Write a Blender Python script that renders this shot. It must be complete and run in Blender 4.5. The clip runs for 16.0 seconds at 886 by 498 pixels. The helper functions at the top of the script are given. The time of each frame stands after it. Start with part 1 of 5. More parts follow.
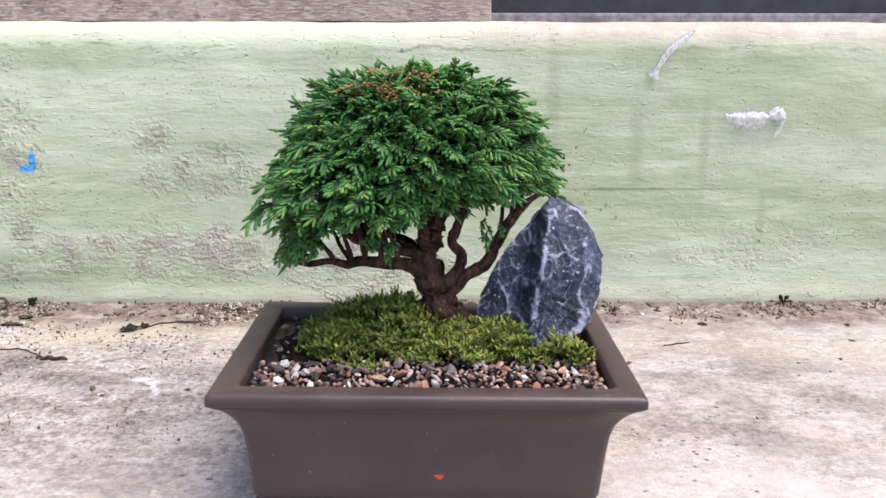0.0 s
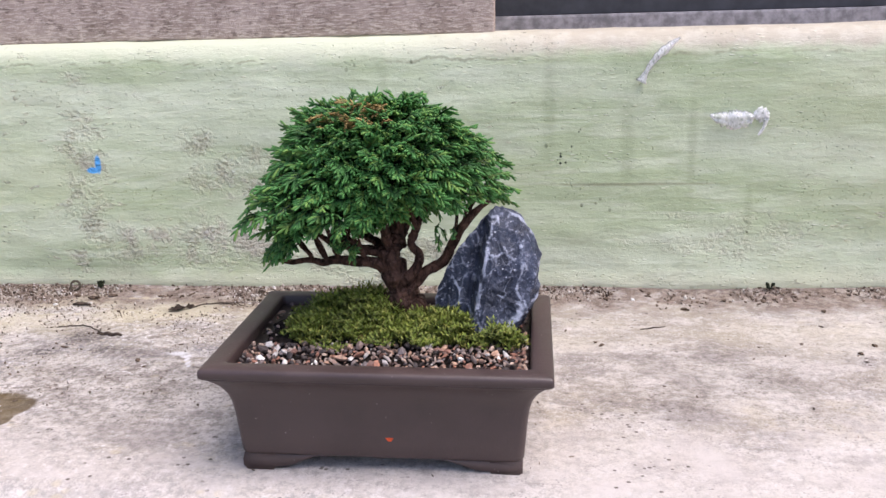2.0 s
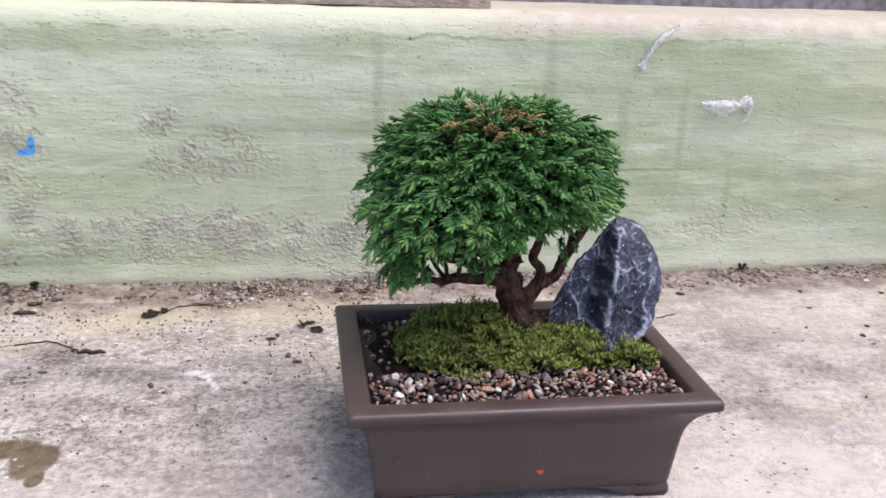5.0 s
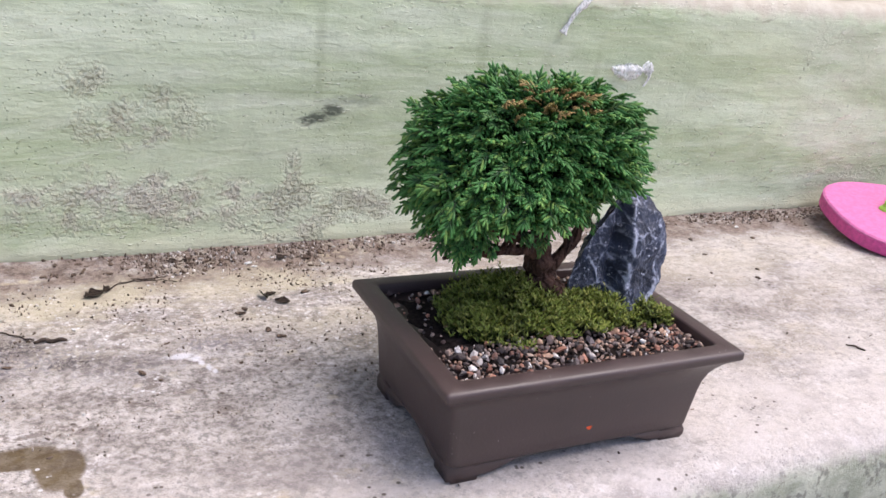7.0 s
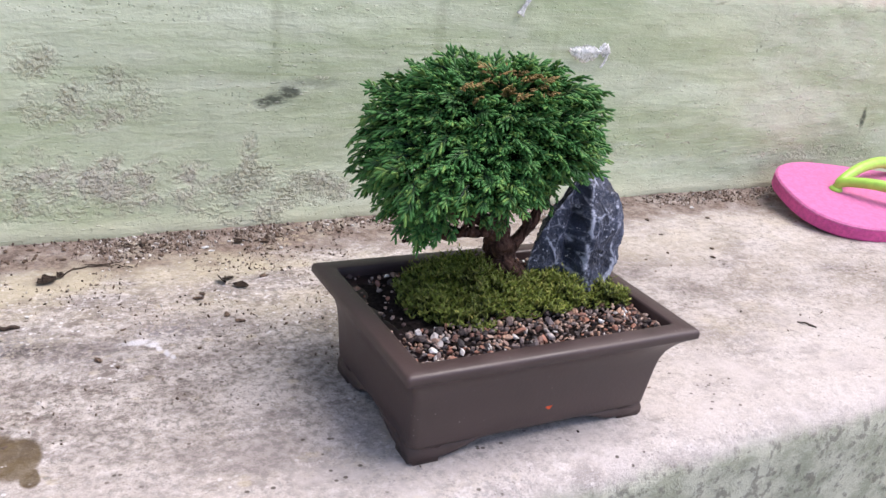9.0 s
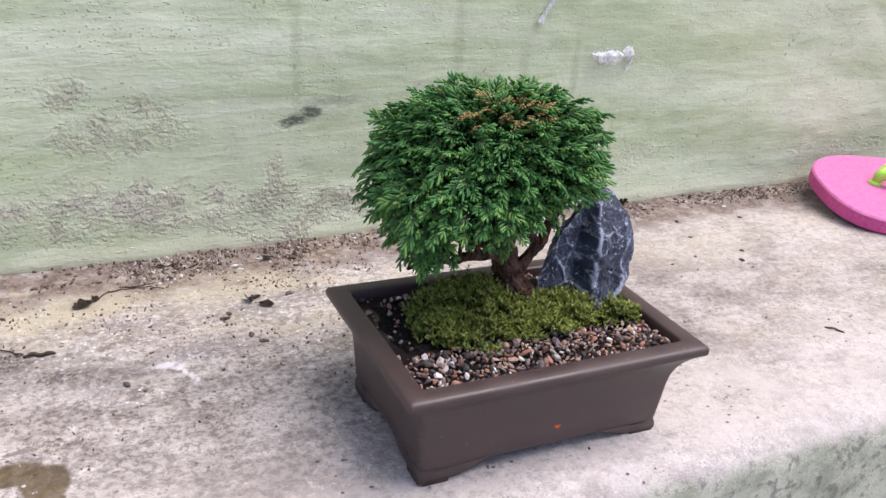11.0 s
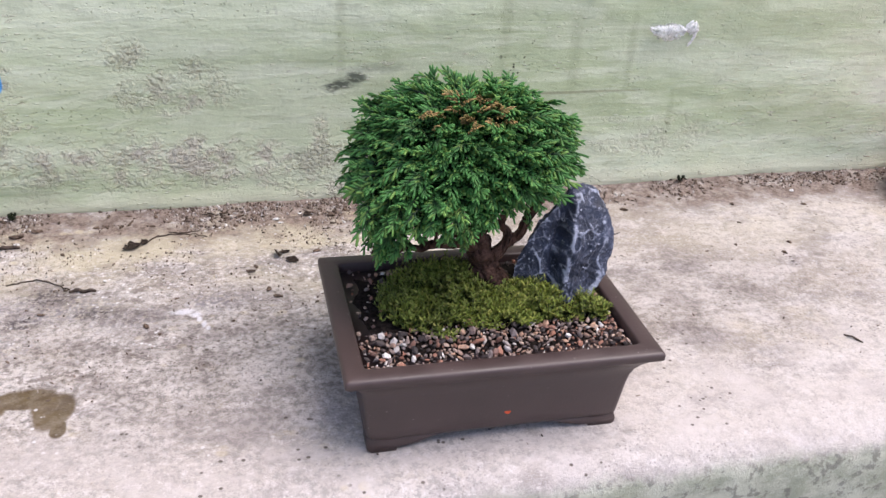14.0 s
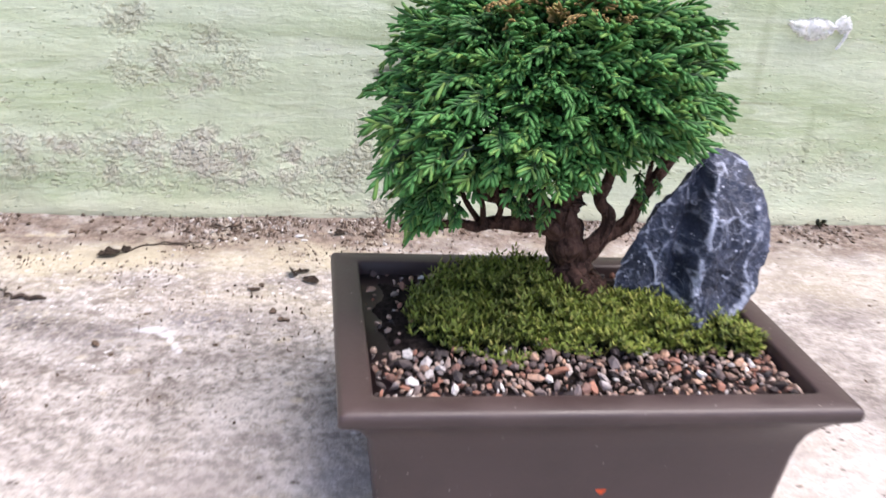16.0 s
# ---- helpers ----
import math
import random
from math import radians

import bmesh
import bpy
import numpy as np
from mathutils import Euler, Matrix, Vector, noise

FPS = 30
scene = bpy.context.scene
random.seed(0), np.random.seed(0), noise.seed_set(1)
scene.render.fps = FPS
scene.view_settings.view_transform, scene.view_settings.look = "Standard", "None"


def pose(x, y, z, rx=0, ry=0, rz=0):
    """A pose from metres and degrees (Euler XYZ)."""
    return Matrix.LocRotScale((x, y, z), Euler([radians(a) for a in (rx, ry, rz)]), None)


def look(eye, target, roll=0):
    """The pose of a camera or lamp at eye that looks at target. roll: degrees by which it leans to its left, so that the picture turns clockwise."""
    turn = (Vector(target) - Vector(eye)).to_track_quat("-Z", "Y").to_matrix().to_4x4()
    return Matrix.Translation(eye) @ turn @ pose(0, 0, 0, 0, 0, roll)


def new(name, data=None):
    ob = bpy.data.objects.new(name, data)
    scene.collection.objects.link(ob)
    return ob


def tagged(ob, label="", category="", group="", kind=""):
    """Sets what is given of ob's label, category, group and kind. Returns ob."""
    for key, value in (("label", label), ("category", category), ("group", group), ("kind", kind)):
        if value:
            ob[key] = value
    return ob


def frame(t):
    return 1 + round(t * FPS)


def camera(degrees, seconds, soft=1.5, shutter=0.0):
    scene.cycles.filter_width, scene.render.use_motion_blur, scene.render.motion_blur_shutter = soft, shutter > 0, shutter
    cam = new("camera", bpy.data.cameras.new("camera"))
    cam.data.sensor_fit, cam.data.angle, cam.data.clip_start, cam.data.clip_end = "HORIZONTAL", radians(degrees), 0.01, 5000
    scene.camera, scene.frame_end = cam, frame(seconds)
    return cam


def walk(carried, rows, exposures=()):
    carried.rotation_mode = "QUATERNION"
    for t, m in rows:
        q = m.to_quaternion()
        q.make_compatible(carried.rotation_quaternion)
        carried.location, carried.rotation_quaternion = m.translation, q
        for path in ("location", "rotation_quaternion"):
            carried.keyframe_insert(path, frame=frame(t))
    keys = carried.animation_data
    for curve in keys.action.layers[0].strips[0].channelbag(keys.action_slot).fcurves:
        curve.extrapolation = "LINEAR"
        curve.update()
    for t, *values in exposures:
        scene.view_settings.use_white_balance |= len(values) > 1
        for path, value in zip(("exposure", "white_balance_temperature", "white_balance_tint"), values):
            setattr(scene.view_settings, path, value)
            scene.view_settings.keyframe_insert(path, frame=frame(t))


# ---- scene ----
cam = camera(53.97, 16.0, shutter=0.6)
PATH = [
    (0, (0.00329, -0.30892, 0.15632), (0.00848, 0.17860, 0.04544), 0.037),
    (0.5, (0.01508, -0.31732, 0.15926), (0.01643, 0.16955, 0.04543), -0.206),
    (1, (0.04169, -0.34022, 0.16950), (0.02286, 0.14542, 0.05202), -0.768),
    (1.5, (0.05564, -0.35578, 0.17467), (0.01711, 0.12717, 0.05109), -1.563),
    (2, (0.06281, -0.36124, 0.18136), (0.01265, 0.11996, 0.05515), -1.504),
    (2.5, (0.06534, -0.36032, 0.18326), (0.01237, 0.12024, 0.05577), -1.719),
    (3, (0.05857, -0.36033, 0.18811), (0.00491, 0.11931, 0.05747), -1.982),
    (3.2, (0.05166, -0.36072, 0.19359), (-0.00038, 0.11824, 0.05982), -2.036),
    (5.3, (-0.11572, -0.30926, 0.20289), (0.00391, 0.14769, 0.03892), 2.995),
    (5.5, (-0.13229, -0.30293, 0.20096), (0.00882, 0.14609, 0.03224), 3.557),
    (6, (-0.16259, -0.28926, 0.20228), (0.00724, 0.14016, 0.01057), 4.420),
    (6.1, (-0.18311, -0.27555, 0.21642), (0.00613, 0.14312, 0.01918), 5.459),
    (6.5, (-0.18567, -0.28378, 0.20675), (0.01735, 0.13438, 0.02257), 5.630),
    (7, (-0.20119, -0.28566, 0.21077), (0.01399, 0.12756, 0.02926), 6.165),
    (7.5, (-0.21122, -0.28999, 0.21754), (0.01147, 0.12344, 0.04584), 6.527),
    (8, (-0.21424, -0.28808, 0.21627), (0.01750, 0.11742, 0.03773), 7.084),
    (8.5, (-0.20737, -0.28584, 0.21287), (0.02876, 0.11407, 0.02763), 7.117),
    (8.7, (-0.20483, -0.28559, 0.21066), (0.03201, 0.11303, 0.02356), 6.946),
    (10.8, (-0.18393, -0.29331, 0.22940), (0.02419, 0.11473, 0.02893), 4.065),
    (11, (-0.18291, -0.29534, 0.23102), (0.02114, 0.11544, 0.03195), 3.716),
    (11.5, (-0.17796, -0.29271, 0.22971), (0.02488, 0.11602, 0.02527), 3.554),
    (12, (-0.17114, -0.29778, 0.23762), (0.02277, 0.11300, 0.02866), 3.137),
    (12.5, (-0.14731, -0.31515, 0.25081), (0.01613, 0.10077, 0.02653), 2.955),
    (13, (-0.12134, -0.32379, 0.25792), (0.02621, 0.09284, 0.02417), 3.251),
    (13.5, (-0.11862, -0.32669, 0.26530), (0.00746, 0.09356, 0.02551), 3.366),
    (14, (-0.10876, -0.32749, 0.26871), (0.00650, 0.09438, 0.02635), 3.438),
    (14.5, (-0.10524, -0.32812, 0.26556), (0.00030, 0.09577, 0.02230), 3.079),
    (15, (-0.09595, -0.29654, 0.22428), (0.01612, 0.13069, -0.01006), 4.854),
    (15.5, (-0.09238, -0.26940, 0.18913), (0.00131, 0.17588, -0.01811), 5.819),
    (16, (-0.07812, -0.23211, 0.16867), (-0.00058, 0.22510, -0.01827), 4.109),
]
walk(cam, [(t, look(eye, target, roll)) for t, eye, target, roll in PATH], [(0, 0.52, 6350, 18.5), (2, 0.32, 6350, 18.5), (5.5, 0.28, 6350, 18.5), (11, 0.29, 6350, 18.5), (14, 0.25, 6350, 18.5), (15, 0.27, 6350, 18.5), (16, 0.70, 6350, 18.5)])
SKY, SUN = 0.178, 2.75

# ---- world, sun, exposure ----
world = bpy.data.worlds.new("overcast_sky")
scene.world = world
world.use_nodes = True
wn, wl = world.node_tree.nodes, world.node_tree.links
sky = wn.new("ShaderNodeTexSky")
sky.sky_type, sky.sun_disc = "NISHITA", False
sky.sun_elevation, sky.sun_rotation = radians(65), radians(111)
sky.air_density, sky.dust_density, sky.ozone_density = 1.0, 2.5, 0.7
wn["Background"].inputs["Strength"].default_value = SKY
wl.new(sky.outputs[0], wn["Background"].inputs["Color"])
sun = new("sun", bpy.data.lights.new("sun", "SUN"))
sun.data.energy, sun.data.angle, sun.data.color = SUN, radians(48), (1.0, 0.968, 0.89)
sun.matrix_world = look((0.72, -0.28, 1.66), (0, 0, 0))


# ---- node helpers ----
class Mat:
    """A node material under construction."""

    def __init__(self, name, rough=0.8, spec=0.3):
        self.m = bpy.data.materials.new(name)
        self.m.use_nodes = True
        self.n, self.l = self.m.node_tree.nodes, self.m.node_tree.links
        self.b = self.n["Principled BSDF"]
        self.b.inputs["Roughness"].default_value = rough
        self.b.inputs["Specular IOR Level"].default_value = spec
        self.pos = self.n.new("ShaderNodeNewGeometry").outputs["Position"]

    def put(self, socket, v):
        if isinstance(v, bpy.types.NodeSocket):
            self.l.new(v, socket)
        elif isinstance(v, tuple) and len(v) == 3 and socket.type == "RGBA":
            socket.default_value = (*v, 1)
        else:
            socket.default_value = v

    def math(self, op, a, b=0.0, c=0.0, clamp=False):
        n = self.n.new("ShaderNodeMath")
        n.operation, n.use_clamp = op, clamp
        for s, v in zip(n.inputs, (a, b, c)):
            self.put(s, v)
        return n.outputs[0]

    def mix(self, f, a, b, kind="MIX"):
        n = self.n.new("ShaderNodeMix")
        n.data_type, n.blend_type = "RGBA", kind
        self.put(n.inputs[0], f), self.put(n.inputs[6], a), self.put(n.inputs[7], b)
        return n.outputs[2]

    def ramp(self, v, lo, hi, a=0.0, b=1.0):
        n = self.n.new("ShaderNodeMapRange")
        n.interpolation_type = "SMOOTHSTEP"
        self.put(n.inputs[0], v)
        for s, x in zip(list(n.inputs)[1:5], (lo, hi, a, b)):
            s.default_value = x
        return n.outputs[0]

    def scaled(self, k, off=(0, 0, 0), src=None):
        n = self.n.new("ShaderNodeVectorMath")
        n.operation = "MULTIPLY_ADD"
        self.put(n.inputs[0], src or self.pos)
        n.inputs[1].default_value, n.inputs[2].default_value = k, off
        return n.outputs[0]

    def noise(self, k, detail=4.0, rough=0.55, off=(0, 0, 0), src=None, warp=0.0):
        n = self.n.new("ShaderNodeTexNoise")
        k = (k, k, k) if not isinstance(k, tuple) else k
        self.l.new(self.scaled(k, off, src), n.inputs["Vector"])
        n.inputs["Scale"].default_value = 1.0
        n.inputs["Detail"].default_value, n.inputs["Roughness"].default_value, n.inputs["Distortion"].default_value = detail, rough, warp
        return n.outputs["Fac"]

    def cells(self, k, off=(0, 0, 0), feature="F1", out="Distance", rnd=1.0, src=None):
        n = self.n.new("ShaderNodeTexVoronoi")
        n.feature = feature
        k = (k, k, k) if not isinstance(k, tuple) else k
        self.l.new(self.scaled(k, off, src), n.inputs["Vector"])
        n.inputs["Scale"].default_value, n.inputs["Randomness"].default_value = 1.0, rnd
        return n.outputs[out]

    def spot(self, c, r, soft=0.6, wob=None, amount=0.0):
        """1 inside an ellipsoid at c with radii r, fading outwards; wob roughens its outline."""
        n = self.n.new("ShaderNodeVectorMath")
        n.operation = "LENGTH"
        k = tuple(1 / x for x in r)
        self.l.new(self.scaled(k, tuple(-a * b for a, b in zip(c, k))), n.inputs[0])
        d = n.outputs["Value"]
        if wob is not None:
            d = self.math("ADD", d, self.math("MULTIPLY", self.math("SUBTRACT", wob, 0.5), amount))
        return self.ramp(d, 1 - soft, 1 + soft, 1.0, 0.0)

    def most(self, *vs):
        out = vs[0]
        for v in vs[1:]:
            out = self.math("MAXIMUM", out, v)
        return out

    def bump(self, h, dist, strength=1.0, after=None):
        n = self.n.new("ShaderNodeBump")
        n.inputs["Strength"].default_value, n.inputs["Distance"].default_value = strength, dist
        self.l.new(h, n.inputs["Height"])
        if after:
            self.l.new(after, n.inputs["Normal"])
        return n.outputs[0]

    def done(self, color, rough=None, normal=None):
        self.put(self.b.inputs["Base Color"], color)
        if rough is not None:
            self.put(self.b.inputs["Roughness"], rough)
        if normal is not None:
            self.l.new(normal, self.b.inputs["Normal"])
        return self.m

    def random(self):
        return self.n.new("ShaderNodeObjectInfo").outputs["Random"]

    def island(self):
        return self.n.new("ShaderNodeNewGeometry").outputs["Random Per Island"]

    def attr(self, name):
        n = self.n.new("ShaderNodeAttribute")
        n.attribute_name = name
        return n.outputs["Fac"]

    def colors(self, v, stops):
        n = self.n.new("ShaderNodeValToRGB")
        self.put(n.inputs[0], v)
        e = n.color_ramp.elements
        while len(e) < len(stops):
            e.new(0.5)
        for el, (p, c) in zip(e, stops):
            el.position, el.color = p, (*c, 1)
        return n.outputs[0]


# ---- materials ----
def wall_paint():
    m = Mat("green_limewash", 0.85, 0.2)
    brush = m.noise((13, 13, 90), 5, 0.62, warp=0.6)
    broad = m.noise((4, 4, 26), 5, 0.6, (3, 1, 7))
    fine = m.noise((90, 90, 300), 4, 0.65, warp=0.5)
    grit = m.noise(330, 3, 0.6)
    lump = m.noise(85, 5, 0.65, (2, 8, 1))
    green = m.mix(m.ramp(broad, 0.36, 0.62), (0.45, 0.52, 0.325), (0.62, 0.675, 0.49))
    green = m.mix(m.ramp(brush, 0.46, 0.66, 0, 0.55), green, (0.69, 0.73, 0.57))
    green = m.mix(m.ramp(fine, 0.55, 0.66, 0, 0.28), green, (0.32, 0.37, 0.22))
    stroke = m.noise((9, 9, 240), 5, 0.7, (6, 2, 9), warp=0.3)
    green = m.mix(m.ramp(stroke, 0.56, 0.66, 0, 0.32), green, (0.33, 0.375, 0.21))
    green = m.mix(m.ramp(stroke, 0.34, 0.43, 0.4, 0), green, (0.70, 0.73, 0.57))
    green = m.mix(m.ramp(m.noise((5, 5, 13), 4, 0.6, (8, 8, 3)), 0.52, 0.66, 0, 0.35), green, (0.48, 0.52, 0.31))
    wob = m.noise(28, 6, 0.65)
    wob2 = m.noise((22, 22, 90), 5, 0.65, (5, 2, 1))
    # bare, flaked plaster
    bare = m.most(
        m.spot((-0.160, 0.22, 0.034), (0.075, 1, 0.016), 0.45, wob, 3.0),
        m.spot((-0.138, 0.22, 0.083), (0.034, 1, 0.014), 0.5, wob, 2.4),
        m.spot((-0.168, 0.22, 0.105), (0.013, 1, 0.010), 0.5, wob, 2.0),
        m.spot((-0.05, 0.22, 0.026), (0.06, 1, 0.014), 0.4, wob2, 3.4),
        m.spot((-0.050, 0.22, 0.046), (0.007, 1, 0.013), 0.4, wob, 1.6),
        m.spot((-0.25, 0.22, 0.07), (0.014, 1, 0.05), 0.4, wob2, 4.0),
        m.spot((0.19, 0.22, 0.038), (0.045, 1, 0.012), 0.25, wob2, 5.5),
        m.spot((0.387, 0.22, 0.147), (0.016, 1, 0.012), 0.3, wob, 2.4),
        m.spot((0.47, 0.22, 0.030), (0.08, 1, 0.008), 0.25, wob2, 5.5),
    )
    bare = m.math("MULTIPLY", bare, m.ramp(m.noise(55, 4, 0.6, (8, 2, 6)), 0.40, 0.58, 0.15, 1.0))
    chips = m.math("MULTIPLY", m.ramp(m.noise((60, 60, 190), 4, 0.6, (1, 4, 2)), 0.63, 0.67), m.ramp(m.noise(7, 2, 0.5, (4, 4, 4)), 0.42, 0.62))
    side = m.n.new("ShaderNodeSeparateXYZ")
    m.l.new(m.pos, side.inputs[0])
    bare = m.math("MULTIPLY", bare, m.ramp(side.outputs["X"], 0.0, 0.12, 1.0, 0.32))
    bare = m.most(bare, m.math("MULTIPLY", chips, 0.8))
    flake = m.noise((150, 150, 210), 4, 0.65, (6, 3, 2))
    plaster = m.mix(m.ramp(flake, 0.42, 0.58), (0.56, 0.56, 0.41), (0.70, 0.69, 0.54))
    crumbs = m.noise((300, 300, 360), 3, 0.6, (2, 6, 4))
    # hollows between the crumbs darkened: their shade is put into the colour
    plaster = m.mix(m.ramp(crumbs, 0.34, 0.46, 0.65, 0), plaster, (0.24, 0.23, 0.15))
    plaster = m.mix(m.ramp(m.noise(20, 3, 0.5, (9, 1, 3)), 0.40, 0.6, 0, 0.75), plaster, (0.62, 0.53, 0.48))
    col = m.mix(m.math("MULTIPLY", bare, 0.68), green, plaster)
    # creamy, worn nose of the step and its foot
    sep = m.n.new("ShaderNodeSeparateXYZ")
    m.l.new(m.pos, sep.inputs[0])
    z = m.math("ADD", sep.outputs["Z"], m.math("MULTIPLY", m.math("SUBTRACT", wob, 0.5), 0.02))
    worn_or_lit = m.ramp(z, 0.156, 0.167)
    cream = m.mix(m.ramp(lump, 0.4, 0.65), (0.54, 0.46, 0.38), (0.63, 0.56, 0.48))
    cream = m.mix(m.ramp(sep.outputs["X"], -0.06, 0.10), (0.66, 0.675, 0.51), cream)
    col = m.mix(m.math("MULTIPLY", worn_or_lit, 0.85), col, cream)
    # ragged paint edge along the nose
    seam = m.ramp(m.math("ABSOLUTE", m.math("SUBTRACT", z, 0.1585)), 0.0004, 0.0014, 1, 0)
    seam = m.math("MULTIPLY", seam, m.ramp(m.noise((30, 30, 30), 4, 0.7, (4, 8, 1)), 0.46, 0.60))
    col = m.mix(m.math("MULTIPLY", seam, 0.55), col, (0.25, 0.25, 0.17))
    foot = m.ramp(z, 0.006, 0.018, 1, 0)
    col = m.mix(m.math("MULTIPLY", foot, 0.6), col, (0.60, 0.59, 0.44))
    # run marks
    run = m.most(
        m.spot((0.126, 0.22, 0.098), (0.005, 1, 0.028), 0.7, wob, 0.9),
        m.spot((0.168, 0.22, 0.098), (0.003, 1, 0.030), 0.7, wob, 0.9),
        m.spot((0.075, 0.22, 0.125), (0.004, 1, 0.03), 0.7, wob, 0.9),
        m.spot((0.206, 0.22, 0.055), (0.0025, 1, 0.016), 0.7, wob, 0.9),
        m.spot((-0.035, 0.22, 0.12), (0.003, 1, 0.035), 0.7, wob, 0.9),
        m.spot((0.13, 0.22, 0.0735), (0.045, 1, 0.0015), 0.7, wob, 0.9),
    )
    col = m.mix(m.math("MULTIPLY", run, 0.30), col, (0.24, 0.27, 0.15))
    line = m.spot((0.125, 0.22, 0.0738), (0.050, 1, 0.0009), 0.6, wob2, 1.6)
    col = m.mix(m.math("MULTIPLY", line, 0.55), col, (0.22, 0.22, 0.13))
    # dark rubbed mark, flecks
    scr = m.noise((70, 70, 200), 4, 0.7, (7, 7, 2))
    mark = m.most(
        m.spot((-0.041, 0.22, 0.0815), (0.0055, 1, 0.0028), 0.5, scr, 2.0),
        m.spot((-0.034, 0.22, 0.0842), (0.0062, 1, 0.0032), 0.5, scr, 2.0),
        m.spot((-0.0255, 0.22, 0.0878), (0.0062, 1, 0.0036), 0.5, scr, 2.0),
        m.math("MULTIPLY", m.spot((-0.010, 0.22, 0.0945), (0.018, 1, 0.0032), 0.7, scr, 2.2), 0.5),
        m.spot((0.524, 0.22, 0.062), (0.003, 1, 0.010), 0.6, scr, 1.6),
    )
    mark = m.math("MULTIPLY", mark, m.ramp(m.noise((160, 160, 420), 3, 0.7, (2, 5, 8)), 0.34, 0.50, 0.45, 1.0))
    col = m.mix(m.math("MULTIPLY", mark, 0.85), col, (0.055, 0.065, 0.05))
    fl = m.math("MULTIPLY", m.ramp(m.cells((170, 170, 130)), 0.16, 0.24, 1, 0), m.ramp(m.noise(45, 2, 0.5), 0.56, 0.62))
    fl = m.math("MULTIPLY", fl, m.most(m.spot((0.086, 0.22, 0.095), (0.014, 1, 0.016), 0.5), m.math("MULTIPLY", m.ramp(m.noise(9, 2), 0.5, 0.62), 0.6)))
    col = m.mix(fl, col, (0.05, 0.06, 0.03))
    mould = m.math("MULTIPLY", m.ramp(m.cells((330, 330, 300), (4, 4, 1)), 0.22, 0.30, 1, 0), m.most(m.spot((0.0835, 0.22, 0.0905), (0.0035, 1, 0.0050), 0.5), m.spot((0.088, 0.22, 0.100), (0.0022, 1, 0.0060), 0.5), m.spot((0.094, 0.22, 0.112), (0.0016, 1, 0.004), 0.5), m.spot((0.205, 0.22, 0.040), (0.0018, 1, 0.0018), 0.4)))
    col = m.mix(mould, col, (0.022, 0.026, 0.018))
    pit = m.math("MULTIPLY", m.ramp(m.cells((300, 300, 380), (6, 1, 2)), 0.13, 0.24, 1, 0), m.ramp(m.noise((18, 18, 40), 4, 0.65, (3, 8, 5)), 0.50, 0.60))
    col = m.mix(m.math("MULTIPLY", pit, 0.15), col, (0.22, 0.24, 0.14))
    nub = m.math("MULTIPLY", m.ramp(m.cells((120, 120, 420), (1, 5, 9)), 0.12, 0.24, 1, 0), m.ramp(m.noise((14, 14, 30), 4, 0.65, (7, 2, 5)), 0.50, 0.60))
    col = m.mix(m.math("MULTIPLY", nub, 0.6), col, (0.72, 0.73, 0.60))
    # light blue paint dab
    blue = m.most(m.spot((-0.2395, 0.22, 0.0905), (0.0022, 1, 0.0062), 0.25, wob, 0.5), m.spot((-0.2435, 0.22, 0.0865), (0.0048, 1, 0.0022), 0.25, wob, 0.5))
    col = m.mix(blue, col, (0.11, 0.42, 0.85))
    h = m.math("ADD", m.math("MULTIPLY", brush, 0.25), m.math("ADD", m.math("MULTIPLY", fine, 0.35), m.math("MULTIPLY", bare, m.math("SUBTRACT", m.math("MULTIPLY", m.ramp(m.math("ADD", crumbs, m.math("MULTIPLY", flake, 0.4)), 0.50, 0.88), 1.3), 0.6))))
    h = m.math("ADD", h, m.math("MULTIPLY", m.math("SUBTRACT", nub, pit), 0.35))
    nrm = m.bump(h, 0.0022, 0.9)
    nrm = m.bump(m.math("ADD", grit, m.math("MULTIPLY", lump, 0.8)), 0.0006, 0.6, nrm)
    return m.done(col, 0.88, nrm)


